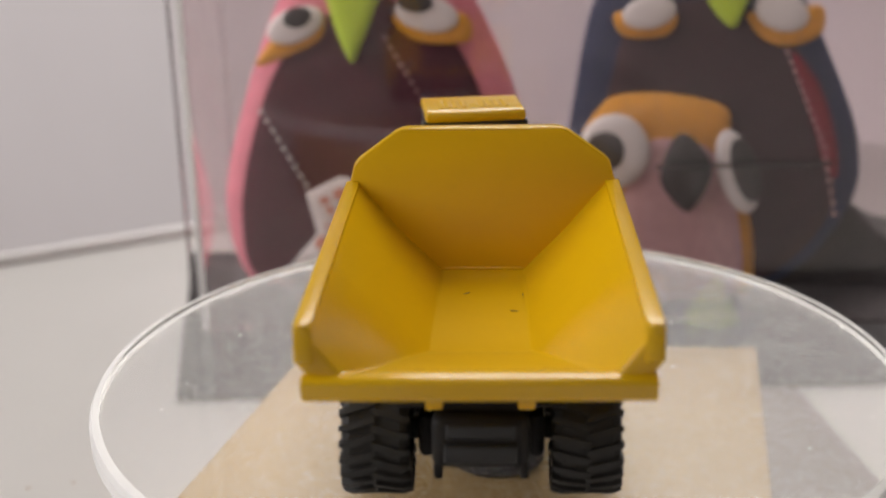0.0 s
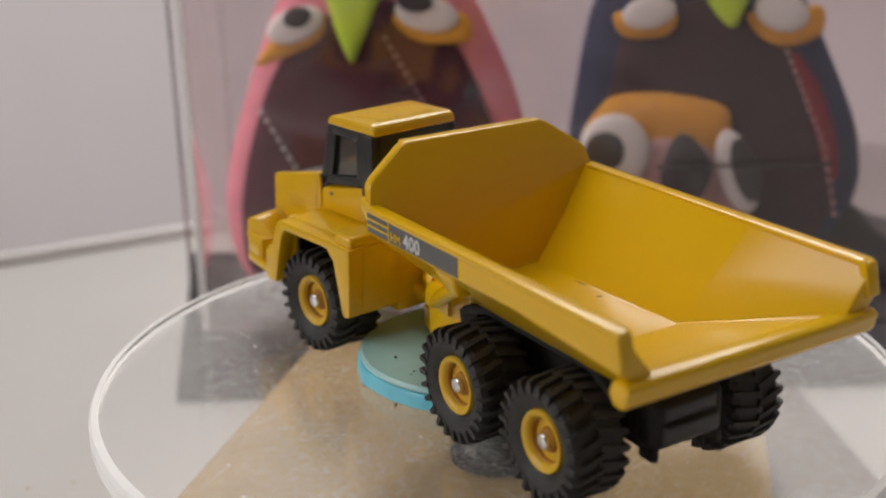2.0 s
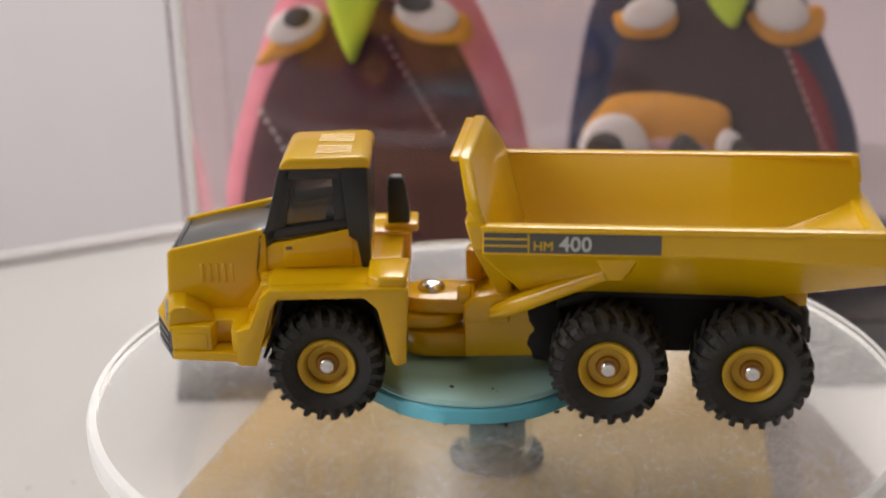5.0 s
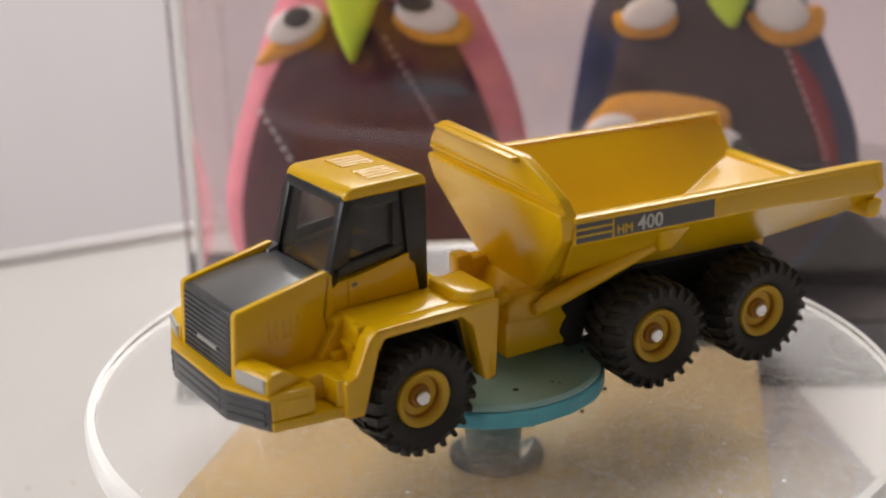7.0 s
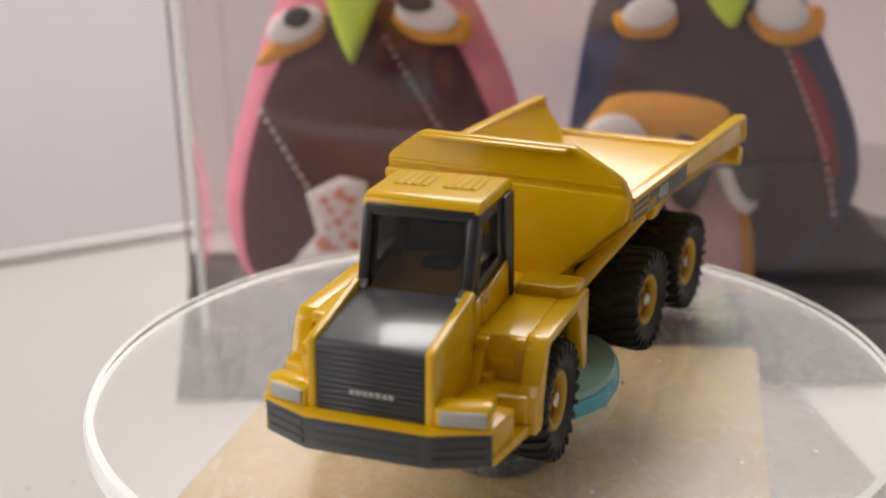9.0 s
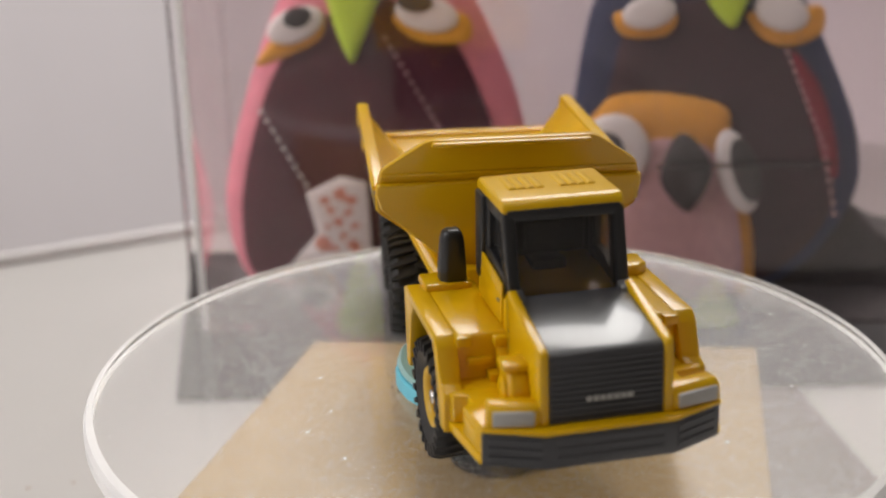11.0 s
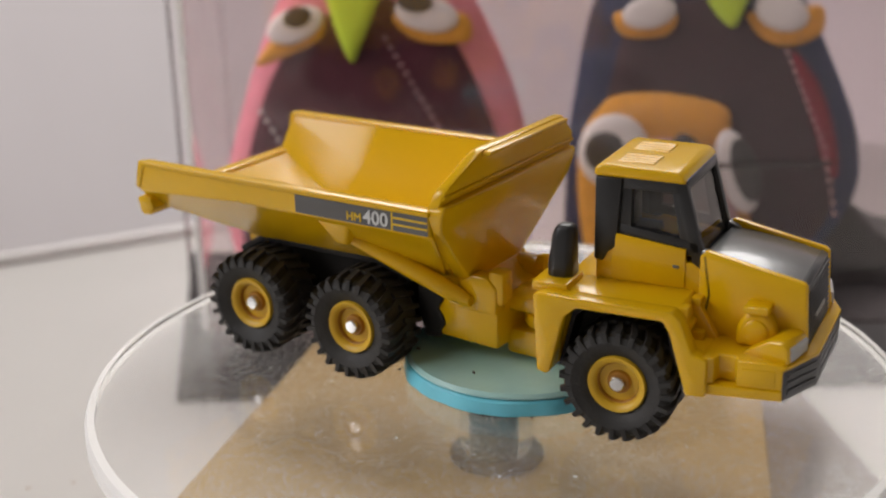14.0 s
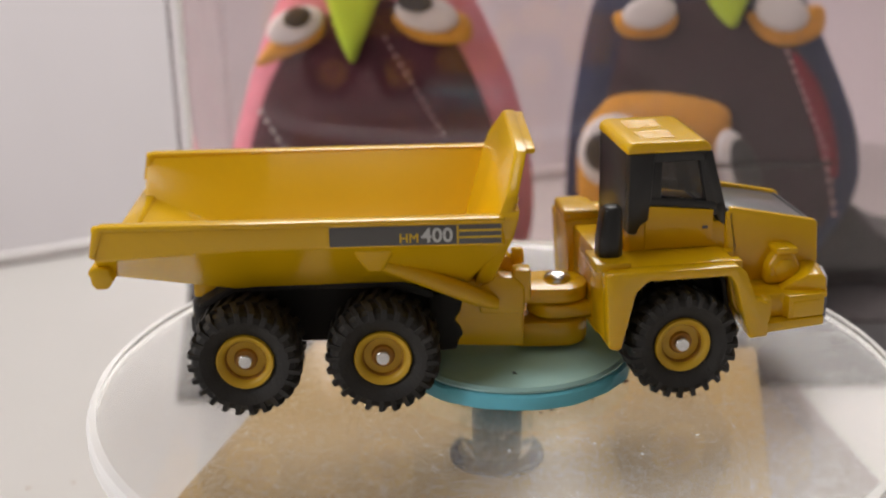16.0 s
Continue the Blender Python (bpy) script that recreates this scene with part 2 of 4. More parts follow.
def case():
    top = bpy.data.objects.new("display_case", None)
    scene.collection.objects.link(top)
    top.matrix_basis = units(-6.60, 9.42, 0.125, math.degrees(0.055))
    bm = bmesh.new()
    box(bm, 0.15, 17.5, 0, 0.26, 0, 11.5)
    part("front_panel", bm, PANE, top).visible_shadow = False
    bm = bmesh.new()
    box(bm, 0, 0.146, 0, 0.26, 0, 11.5, 0.03)
    part("edge_strip", bm, FROST, top, "whitish polished acrylic edge").visible_shadow = False
    bm = bmesh.new()
    box(bm, -0.20, -0.15, 0.04, 0.24, 0, 11.5)
    part("corner_strip", bm, SMUDGE, top, "grey-tinted acrylic corner").visible_shadow = False
    bm = bmesh.new()
    box(bm, 0.0, 0.14, 0.28, 5.6, 0, 11.5)
    part("side_panel", bm, PANE, top).visible_shadow = False
    bm = bmesh.new()
    box(bm, 0.15, 17.5, 5.0, 5.2, 0, 11.5)
    part("back_panel", bm, BACKPANE, top, "faintly pink acrylic back panel").visible_shadow = False
    bm = bmesh.new()
    box(bm, 10.1, 14.0, -0.016, -0.004, 3.72, 3.86)
    part("film_strip", bm, SMUDGE, top, "thin dark film strip on the panel").visible_shadow = False
    tagged(top, "clear acrylic display case in front of felt birds", "display case")


def dark_cloth():
    bm = bmesh.new()
    prism(bm, curve([(5.0, 0.13), (9.0, 0.13), (14.0, 0.13), (13.0, 0.7), (10.8, 1.0), (9.5, 1.3), (8.5, 2.2), (7.6, 2.6), (6.0, 2.5), (5.0, 1.4)], 4), "y", 12.8, 15.2, 0.25, 3)
    tagged(part("grey_cloth", bm, FELTM), "folded dark grey cloth heaped on the mat", "cloth")


felt_mat()
shade_band()
table_crumbs()
case()


def curve(points, n=6):
    """A smooth closed outline through a few points."""
    out = []
    k = len(points)
    for i in range(k):
        p = [Vector(points[(i + j) % k]) for j in (-1, 0, 1, 2)]
        for s in range(n):
            t = s / n
            out.append(tuple(0.5 * (2 * p[1] + (p[2] - p[0]) * t + (2 * p[0] - 5 * p[1] + 4 * p[2] - p[3]) * t * t
                                    + (3 * p[1] - p[0] - 3 * p[2] + p[3]) * t ** 3)))
    return out


def pillow(bm, outline, y, depth, slot):
    """A stuffed felt shape: an outline in x and z with a swollen front, its back at y, its front nearer by depth."""
    cx = sum(p[0] for p in outline) / len(outline)
    cz = sum(p[1] for p in outline) / len(outline)
    t = bmesh.new()
    rings = []
    for k, d in ((1.0, 0.0), (1.0, 0.25), (0.96, 0.55), (0.86, 0.8), (0.65, 0.94), (0.35, 1.0)):
        rings.append([t.verts.new((cx + (x - cx) * k, y - depth * d, cz + (z - cz) * k)) for x, z in outline])
    n = len(outline)
    for a, b in zip(rings, rings[1:]):
        for i in range(n):
            t.faces.new((a[i], a[(i + 1) % n], b[(i + 1) % n], b[i]))
    t.faces.new(rings[0])
    t.faces.new(rings[-1])
    for f in t.faces:
        f.material_index = slot
    bmesh.ops.recalc_face_normals(t, faces=t.faces)
    m = bpy.data.meshes.new("t")
    t.to_mesh(m)
    t.free()
    bm.from_mesh(m)
    bpy.data.meshes.remove(m)


def oval(cx, cz, rx, rz, tilt=0.0, n=28):
    c, s = math.cos(radians(tilt)), math.sin(radians(tilt))
    return [(cx + rx * math.cos(a) * c - rz * math.sin(a) * s, cz + rx * math.cos(a) * s + rz * math.sin(a) * c)
            for a in (2 * math.pi * i / n for i in range(n))]


def stitches(bm, a, b, y, count, slot, r=0.046):
    for i in range(count):
        k = i / (count - 1)
        x, z = a[0] + (b[0] - a[0]) * k, a[1] + (b[1] - a[1]) * k
        pillow(bm, oval(x, z, r, r * 1.5, 30, 8), y, 0.07, slot)


def raise_by_deck(bm):
    bmesh.ops.translate(bm, vec=(0, 0, DECK), verts=bm.verts)


def pink_bird():
    bm = bmesh.new()
    body = curve([(-4.85, 2.92), (-5.88, 0.37), (-6.45, -2.0), (-6.0, -3.9), (-4.6, -4.36), (-0.9, -4.36), (0.6, -3.4),
                  (0.9, -1.72), (0.51, 0.56), (-0.48, 2.86), (-1.6, 4.4), (-2.61, 4.8), (-3.7, 4.4)])
    pillow(bm, body, 12.4, 0.45, 0)
    pillow(bm, curve([(-3.3, 2.75), (-4.8, 1.59), (-5.65, -0.4), (-6.02, -2.36), (-5.6, -3.9), (-3.2, -4.3), (-0.5, -4.0),
                      (0.3, -2.4), (0.16, -0.76), (-0.82, 1.74), (-2.0, 2.75)]), 11.97, 0.22, 1)
    pillow(bm, curve([(-5.4, 1.42), (-4.6, 1.66), (-3.88, 2.05), (-3.85, 2.6), (-4.6, 2.4), (-5.1, 1.9)]), 11.72, 0.12, 2)
    pillow(bm, oval(-4.45, 2.35, 0.68, 0.38, 22), 11.62, 0.12, 3)
    pillow(bm, oval(-4.38, 2.54, 0.32, 0.23, 18), 11.52, 0.1, 4)
    pillow(bm, curve([(-2.28, 2.5), (-1.9, 2.04), (-1.38, 1.88), (-0.56, 1.94), (-0.62, 2.5), (-1.5, 2.6)]), 11.72, 0.12, 2)
    pillow(bm, oval(-1.5, 2.56, 0.72, 0.40, -12), 11.62, 0.12, 3)
    pillow(bm, oval(-1.75, 2.84, 0.40, 0.23, -5), 11.52, 0.1, 4)
    pillow(bm, curve([(-3.75, 3.5), (-3.62, 2.5), (-3.42, 1.85), (-3.20, 1.48), (-3.0, 1.85), (-2.72, 2.5), (-2.45, 3.5)], 4), 11.72, 0.35, 5)
    pillow(bm, [(-4.43, -1.6), (-3.6, -1.2), (-3.0, -1.35), (-2.9, -3.5), (-4.9, -3.4), (-4.2, -2.6)], 11.72, 0.08, 3)
    rng = random.Random(3)
    for x, z in ((-4.0, -1.75), (-3.85, -2.0), (-3.6, -1.6), (-3.4, -1.75), (-3.45, -2.05), (-3.7, -2.3), (-3.95, -2.4), (-3.3, -2.4), (-3.6, -2.65), (-4.1, -2.8), (-3.8, -2.95), (-3.35, -2.9), (-3.55, -3.2)):
        r = rng.uniform(0.10, 0.19)
        blot = [(x + (px - x) * rng.uniform(0.6, 1.4), z + (pz - z) * rng.uniform(0.6, 1.4)) for px, pz in oval(x, z, r, r * rng.uniform(0.6, 1.2), rng.uniform(0, 90), 9)]
        pillow(bm, curve(blot, 3), 11.66, 0.03, 6)
    stitches(bm, (-5.36, 0.36), (-4.42, -1.4), 11.72, 9, 3)
    stitches(bm, (-2.45, 2.01), (-1.2, -0.2), 11.72, 12, 7, 0.036)
    raise_by_deck(bm)
    tagged(part("felt_bird", bm, [PINK, MAROON, ORANGE, WHITEF, GREYF, LIME, REDPRINT, BLUSH]),
           "stuffed pink felt bird with maroon belly and lime beak", "bird doll", "felt birds in the case")


def blue_bird():
    bm = bmesh.new()
    pillow(bm, curve([(2.31, 2.82), (1.83, 0.41), (1.68, -1.5), (1.8, -3.4), (3.0, -4.36), (6.0, -4.36), (7.5, -3.5), (8.4, -2.0),
                      (8.46, -0.9), (8.08, 0.4), (6.92, 2.76), (5.8, 4.3), (4.45, 4.7), (3.3, 4.3)]), 12.4, 0.45, 0)
    pillow(bm, curve([(3.1, 2.3), (2.61, 0.79), (2.2, -1.0), (2.3, -3.2), (4.0, -4.2), (6.3, -3.9), (7.7, -2.5), (7.8, -1.0),
                      (7.2, 0.7), (6.4, 2.1), (4.67, 2.75)]), 11.97, 0.22, 1)
    pillow(bm, curve([(6.65, 1.6), (7.25, 0.9), (7.72, -0.3), (7.86, -1.3), (7.55, -1.1), (7.25, -0.2), (6.9, 0.7)]), 11.72, 0.06, 6)
    pillow(bm, curve([(2.66, 2.5), (2.9, 1.98), (3.83, 2.0), (4.05, 2.45), (3.4, 2.5)]), 11.72, 0.12, 2)
    pillow(bm, oval(3.42, 2.52, 0.60, 0.36, 10), 11.62, 0.12, 3)
    pillow(bm, curve([(5.6, 2.45), (5.95, 1.9), (6.57, 1.72), (7.24, 2.0), (7.2, 2.6), (6.4, 2.5)]), 11.72, 0.12, 2)
    pillow(bm, oval(6.32, 2.5, 0.62, 0.42, -20), 11.62, 0.12, 3)
    pillow(bm, curve([(4.55, 3.3), (4.8, 2.6), (5.28, 2.15), (5.5, 2.6), (5.75, 3.3)], 4), 11.72, 0.35, 5)
    stitches(bm, (6.52, 1.58), (7.5, -0.6), 11.72, 11, 7)
    stitches(bm, (7.5, -0.6), (7.85, -2.2), 11.72, 7, 7)
    raise_by_deck(bm)
    tagged(part("felt_bird", bm, [NAVY, BROWNF, ORANGE, WHITEF, GREYF, LIME, DARKRED, BLUSH]),
           "stuffed navy felt bird with dark brown belly", "bird doll", "felt birds in the case")


def chick():
    bm = bmesh.new()
    pillow(bm, curve([(1.95, -0.3), (2.36, 0.41), (2.8, 0.70), (3.87, 0.72), (5.15, 0.42), (5.35, -0.28), (5.78, -1.76), (6.02, -3.4),
                      (5.7, -4.3), (2.6, -4.3), (2.1, -3.0), (1.9, -1.45)]), 11.55, 0.35, 0)
    pillow(bm, curve([(3.04, -1.2), (3.41, -0.35), (4.04, -0.25), (4.82, -0.5), (5.38, -1.48), (5.72, -3.4), (5.4, -4.25),
                      (3.0, -4.25), (2.6, -2.8)]), 11.22, 0.15, 1)
    pillow(bm, oval(2.66, -0.48, 0.80, 0.86), 11.05, 0.15, 2)
    pillow(bm, oval(2.45, -0.46, 0.45, 0.47), 10.93, 0.08, 3)
    pillow(bm, oval(5.44, -0.98, 0.42, 1.02, 18), 11.05, 0.15, 2)
    pillow(bm, oval(5.60, -0.92, 0.30, 0.78, 18), 10.93, 0.08, 3)
    pillow(bm, curve([(4.04, -0.1), (4.5, -0.25), (4.86, -0.94), (4.4, -1.85), (3.95, -1.55), (3.7, -1.0)]), 10.95, 0.2, 4)
    raise_by_deck(bm)
    tagged(part("felt_bird", bm, [ORANGE, BLUSH, WHITEF, GREYF, GREYF]),
           "small orange felt chick with blush belly and round eyes", "bird doll", "felt birds in the case")


pink_bird()
blue_bird()
chick()
dark_cloth()


# ---- turntable ----
def cardboard_box():
    bm = bmesh.new()
    prism(bm, [(-4.9, -2.6), (3.65, -2.6), (4.62, 4.0), (-3.3, 4.35)], "z", 0.05, DECK - 2.45, 0.05)
    tagged(part("cardboard_box", bm, CARD), "tan cardboard box under the clear turntable disc", "box")


def turntable():
    top = bpy.data.objects.new("turntable", None)
    scene.collection.objects.link(top)
    top.matrix_basis = units(0, 0, DECK)
    bm = bmesh.new()
    # the disc sits slightly off the axis
    off = (0.038, 0.012, 0.0)
    r = 5.80
    lathe(bm, [(0.001, -1.14), (r - 0.10, -1.14), (r - 0.03, -1.11), (r, -1.05), (r, -0.89), (r - 0.03, -0.82), (r - 0.10, -0.79), (0.001, -0.79)], centre=off, n=160)
    rim = bmesh.new()
    lathe(rim, [(r - 0.11, -0.784), (r - 0.025, -0.814), (r + 0.005, -0.885), (r + 0.005, -1.055), (r - 0.025, -1.118), (r - 0.10, -1.146),
                (r - 0.10, -1.165), (r - 0.01, -1.14), (r + 0.03, -1.06), (r + 0.03, -0.88), (r - 0.01, -0.795), (r - 0.11, -0.765)], centre=off, n=160, closed=True)
    part("rim", rim, FROST, top, "whitish polished disc edge", sharp=9).visible_shadow = False
    disc = part("disc", bm, DISC, top, "clear scratched acrylic disc", sharp=9)
    bm = bmesh.new()
    lathe(bm, [(0.001, -2.30), (0.50, -2.30), (0.54, -2.2), (0.54, -1.22), (0.50, -1.16), (0.001, -1.16)], n=48)
    spindle = part("spindle", bm, ACRYL, top, "clear plastic spindle", sharp=12)
    bm = bmesh.new()
    lathe(bm, [(0.001, -2.28), (0.24, -2.28), (0.25, -2.2), (0.25, -1.3), (0.22, -1.24), (0.001, -1.24)], centre=(0.06, 0, 0), n=32)
    part("shaft", bm, GREYCORE, top, "dark grey motor shaft inside the spindle")
    bm = bmesh.new()
    lathe(bm, [(0.001, -2.42), (0.70, -2.42), (0.70, -2.36), (0.55, -2.32), (0.001, -2.32)], n=48)
    part("flange", bm, FELTM, top, "dark grey rubber flange")
    rng = random.Random(11)
    bm = bmesh.new()
    for i in range(34):
        a, q = rng.uniform(0, 2 * math.pi), 5.6 * math.sqrt(rng.random())
        t = bmesh.new()
        bmesh.ops.create_icosphere(t, subdivisions=1, radius=rng.uniform(0.008, 0.022))
        bmesh.ops.scale(t, vec=(rng.uniform(0.8, 1.8), 1, 0.5), verts=t.verts)
        bmesh.ops.rotate(t, matrix=Matrix.Rotation(rng.uniform(0, 3), 3, "Z"), verts=t.verts)
        bmesh.ops.translate(t, vec=(q * math.cos(a), q * math.sin(a), -0.783), verts=t.verts)
        merge(bm, t)
    hairs = bmesh.new()
    for i in range(12000):
        a, q = rng.uniform(0, 2 * math.pi), 5.7 * math.sqrt(rng.random())
        x, y = q * math.cos(a), q * math.sin(a)
        turn, bend = rng.uniform(0, 2 * math.pi), rng.gauss(0, 0.14)
        step, w = rng.uniform(0.012, 0.060), rng.uniform(0.0013, 0.0026)
        last = None
        for k in range(6):
            if math.hypot(x, y) > 5.72:
                break
            dx, dy = -math.sin(turn) * w, math.cos(turn) * w
            pair = (hairs.verts.new((x + dx, y + dy, -0.7865)), hairs.verts.new((x - dx, y - dy, -0.7865)))
            if last:
                hairs.faces.new((last[0], last[1], pair[1], pair[0]))
            last = pair
            x, y, turn = x + step * math.cos(turn), y + step * math.sin(turn), turn + bend
    tagged(part("scratch_layer", hairs, HAIR, top, "fine white scratches on the disc"), kind="stuff")
    tagged(part("dust", bm, WHITEP, top, "white dust specks on the disc"), kind="stuff")
    disc.visible_shadow = False
    spindle.visible_shadow = False
    tagged(top, "clear scratched acrylic turntable disc turning on spindle", "turntable")
    return top


def gel_disc():
    top = bpy.data.objects.new("gel_pad", None)
    scene.collection.objects.link(top)
    top.matrix_basis = units(0, 0, DECK)
    bm = bmesh.new()
    lathe(bm, [(0.001, -0.55), (1.63, -0.55), (1.66, -0.53), (1.66, -0.50), (1.62, -0.46), (0.001, -0.46)], centre=(-0.21, 0.29, 0), n=80)
    part("top_layer", bm, TEAL, top, "pale teal upper layer")
    bm = bmesh.new()
    lathe(bm, [(0.001, -0.788), (1.64, -0.788), (1.70, -0.76), (1.69, -0.58), (1.66, -0.552), (0.001, -0.552)], centre=(-0.21, 0.29, 0), n=80)
    rng = random.Random(4)
    for v in bm.verts:
        q = math.hypot(v.co.x + 0.21, v.co.y - 0.29)
        if q > 1.5:
            a = math.atan2(v.co.y - 0.29, v.co.x + 0.21)
            k = 1 + 0.006 * math.sin(7 * a) + 0.005 * math.sin(17 * a + 1) + rng.uniform(-0.004, 0.004)
            v.co.x, v.co.y = -0.21 + (v.co.x + 0.21) * k, 0.29 + (v.co.y - 0.29) * k
    part("edge_layer", bm, CYAN, top, "bright cyan lower layer with a ragged edge")
    for i in range(26):
        a = rng.uniform(0, 2 * math.pi)
        r = rng.uniform(1.70, 1.78) if i < 18 else rng.uniform(1.1, 1.5)
        z = -0.765 if i < 18 else -0.45
        k = rng.uniform(0.012, 0.03) * (2.2 if i in (3, 9) else 1)
        bm = bmesh.new()
        t = bmesh.new()
        bmesh.ops.create_icosphere(t, subdivisions=1, radius=k)
        for v in t.verts:
            v.co *= rng.uniform(0.6, 1.4)
        bmesh.ops.scale(t, vec=(rng.uniform(0.8, 2.0), 1.0, 0.7), verts=t.verts)
        bmesh.ops.rotate(t, matrix=Matrix.Rotation(rng.uniform(0, 3), 3, "Z"), verts=t.verts)
        bmesh.ops.translate(t, vec=(-0.21 + r * math.cos(a), 0.29 + r * math.sin(a), z), verts=t.verts)
        merge(bm, t)
        part("crumb", bm, GREYF, top, "dark rubber crumb")
    tagged(top, "round teal gel pad holding the toy truck", "pad")
    return top


cardboard_box()
turntable_ob = turntable()
pad_ob = gel_disc()


# ---- toy truck ----
def wheel_meshes():
    """Tyre, rim, hub and pin about the x axis, outer face towards +x at 0."""
    ty = bmesh.new()
    lathe(ty, [(0.38, -0.02), (0.47, 0.06), (0.60, 0.10), (0.68, 0.07), (0.722, 0.0), (0.722, -0.58), (0.66, -0.67), (0.38, -0.68)], "x", n=60, closed=True)
    lugs = []
    for side in (0, 1):
        t = bmesh.new()
        x0, x1 = ((0.115, -0.30), (-0.695, -0.26))[side]
        pts = []
        for x, turn, r0, r1, w in ((x0, 0.0, 0.585, 0.745, 0.036), (x0 + (-0.10 if side == 0 else 0.10), 0.02, 0.66, 0.780, 0.048), (x1, 0.14, 0.66, 0.770, 0.052)):
            pts.append([(x, r * math.cos(turn + w2 / r), r * math.sin(turn + w2 / r)) for r, w2 in ((r0, -w), (r1, -w * 0.8), (r1, w * 0.8), (r0, w))])
        skin(t, pts)
        lugs.append(t)
    rim = bmesh.new()
    lathe(rim, [(0.385, -0.10), (0.39, 0.02), (0.375, 0.045), (0.33, 0.035), (0.295, 0.0), (0.282, -0.03), (0.282, -0.3)], "x", n=48)
    hub = bmesh.new()
    lathe(hub, [(0.281, -0.30), (0.281, -0.04), (0.268, -0.05), (0.25, -0.20), (0.17, -0.22), (0.155, -0.07), (0.14, -0.05), (0.10, -0.05), (0.10, -0.2)], "x", n=40)
    pin = bmesh.new()
    lathe(pin, [(0.098, -0.1), (0.098, 0.015), (0.085, 0.03), (0.03, 0.034), (0.001, 0.034)], "x", n=28)
    return ty, lugs, rim, hub, pin


FRONT = units(-0.18, 0.90, 0.0, 7.0)
REAR = units(-0.18, 0.0, 0.0)


def lettering(text, size, material, parent, m, name):
    cu = bpy.data.curves.new("t", "FONT")
    cu.body, cu.size, cu.extrude, cu.align_x = text, size * U, 0.004 * U, "CENTER"
    cu.resolution_u, cu.offset = 3, size * 0.018 * U
    tmp = new("t", cu)
    dg = bpy.context.evaluated_depsgraph_get()
    dg.update()
    me = bpy.data.meshes.new_from_object(tmp.evaluated_get(dg))
    bpy.data.objects.remove(tmp)
    bpy.data.curves.remove(cu)
    me.name = name
    me.materials.clear()
    me.materials.append(material)
    ob = new(name, me)
    ob.parent = parent
    ob.matrix_basis = m
    return ob


def slant(s):
    """Headlights follow the swept-back bumper."""
    pivot = Matrix.Translation((s * 0.80, 3.62, 0))
    return pivot @ Matrix.Rotation(radians(-13 * s), 4, "Z") @ pivot.inverted()


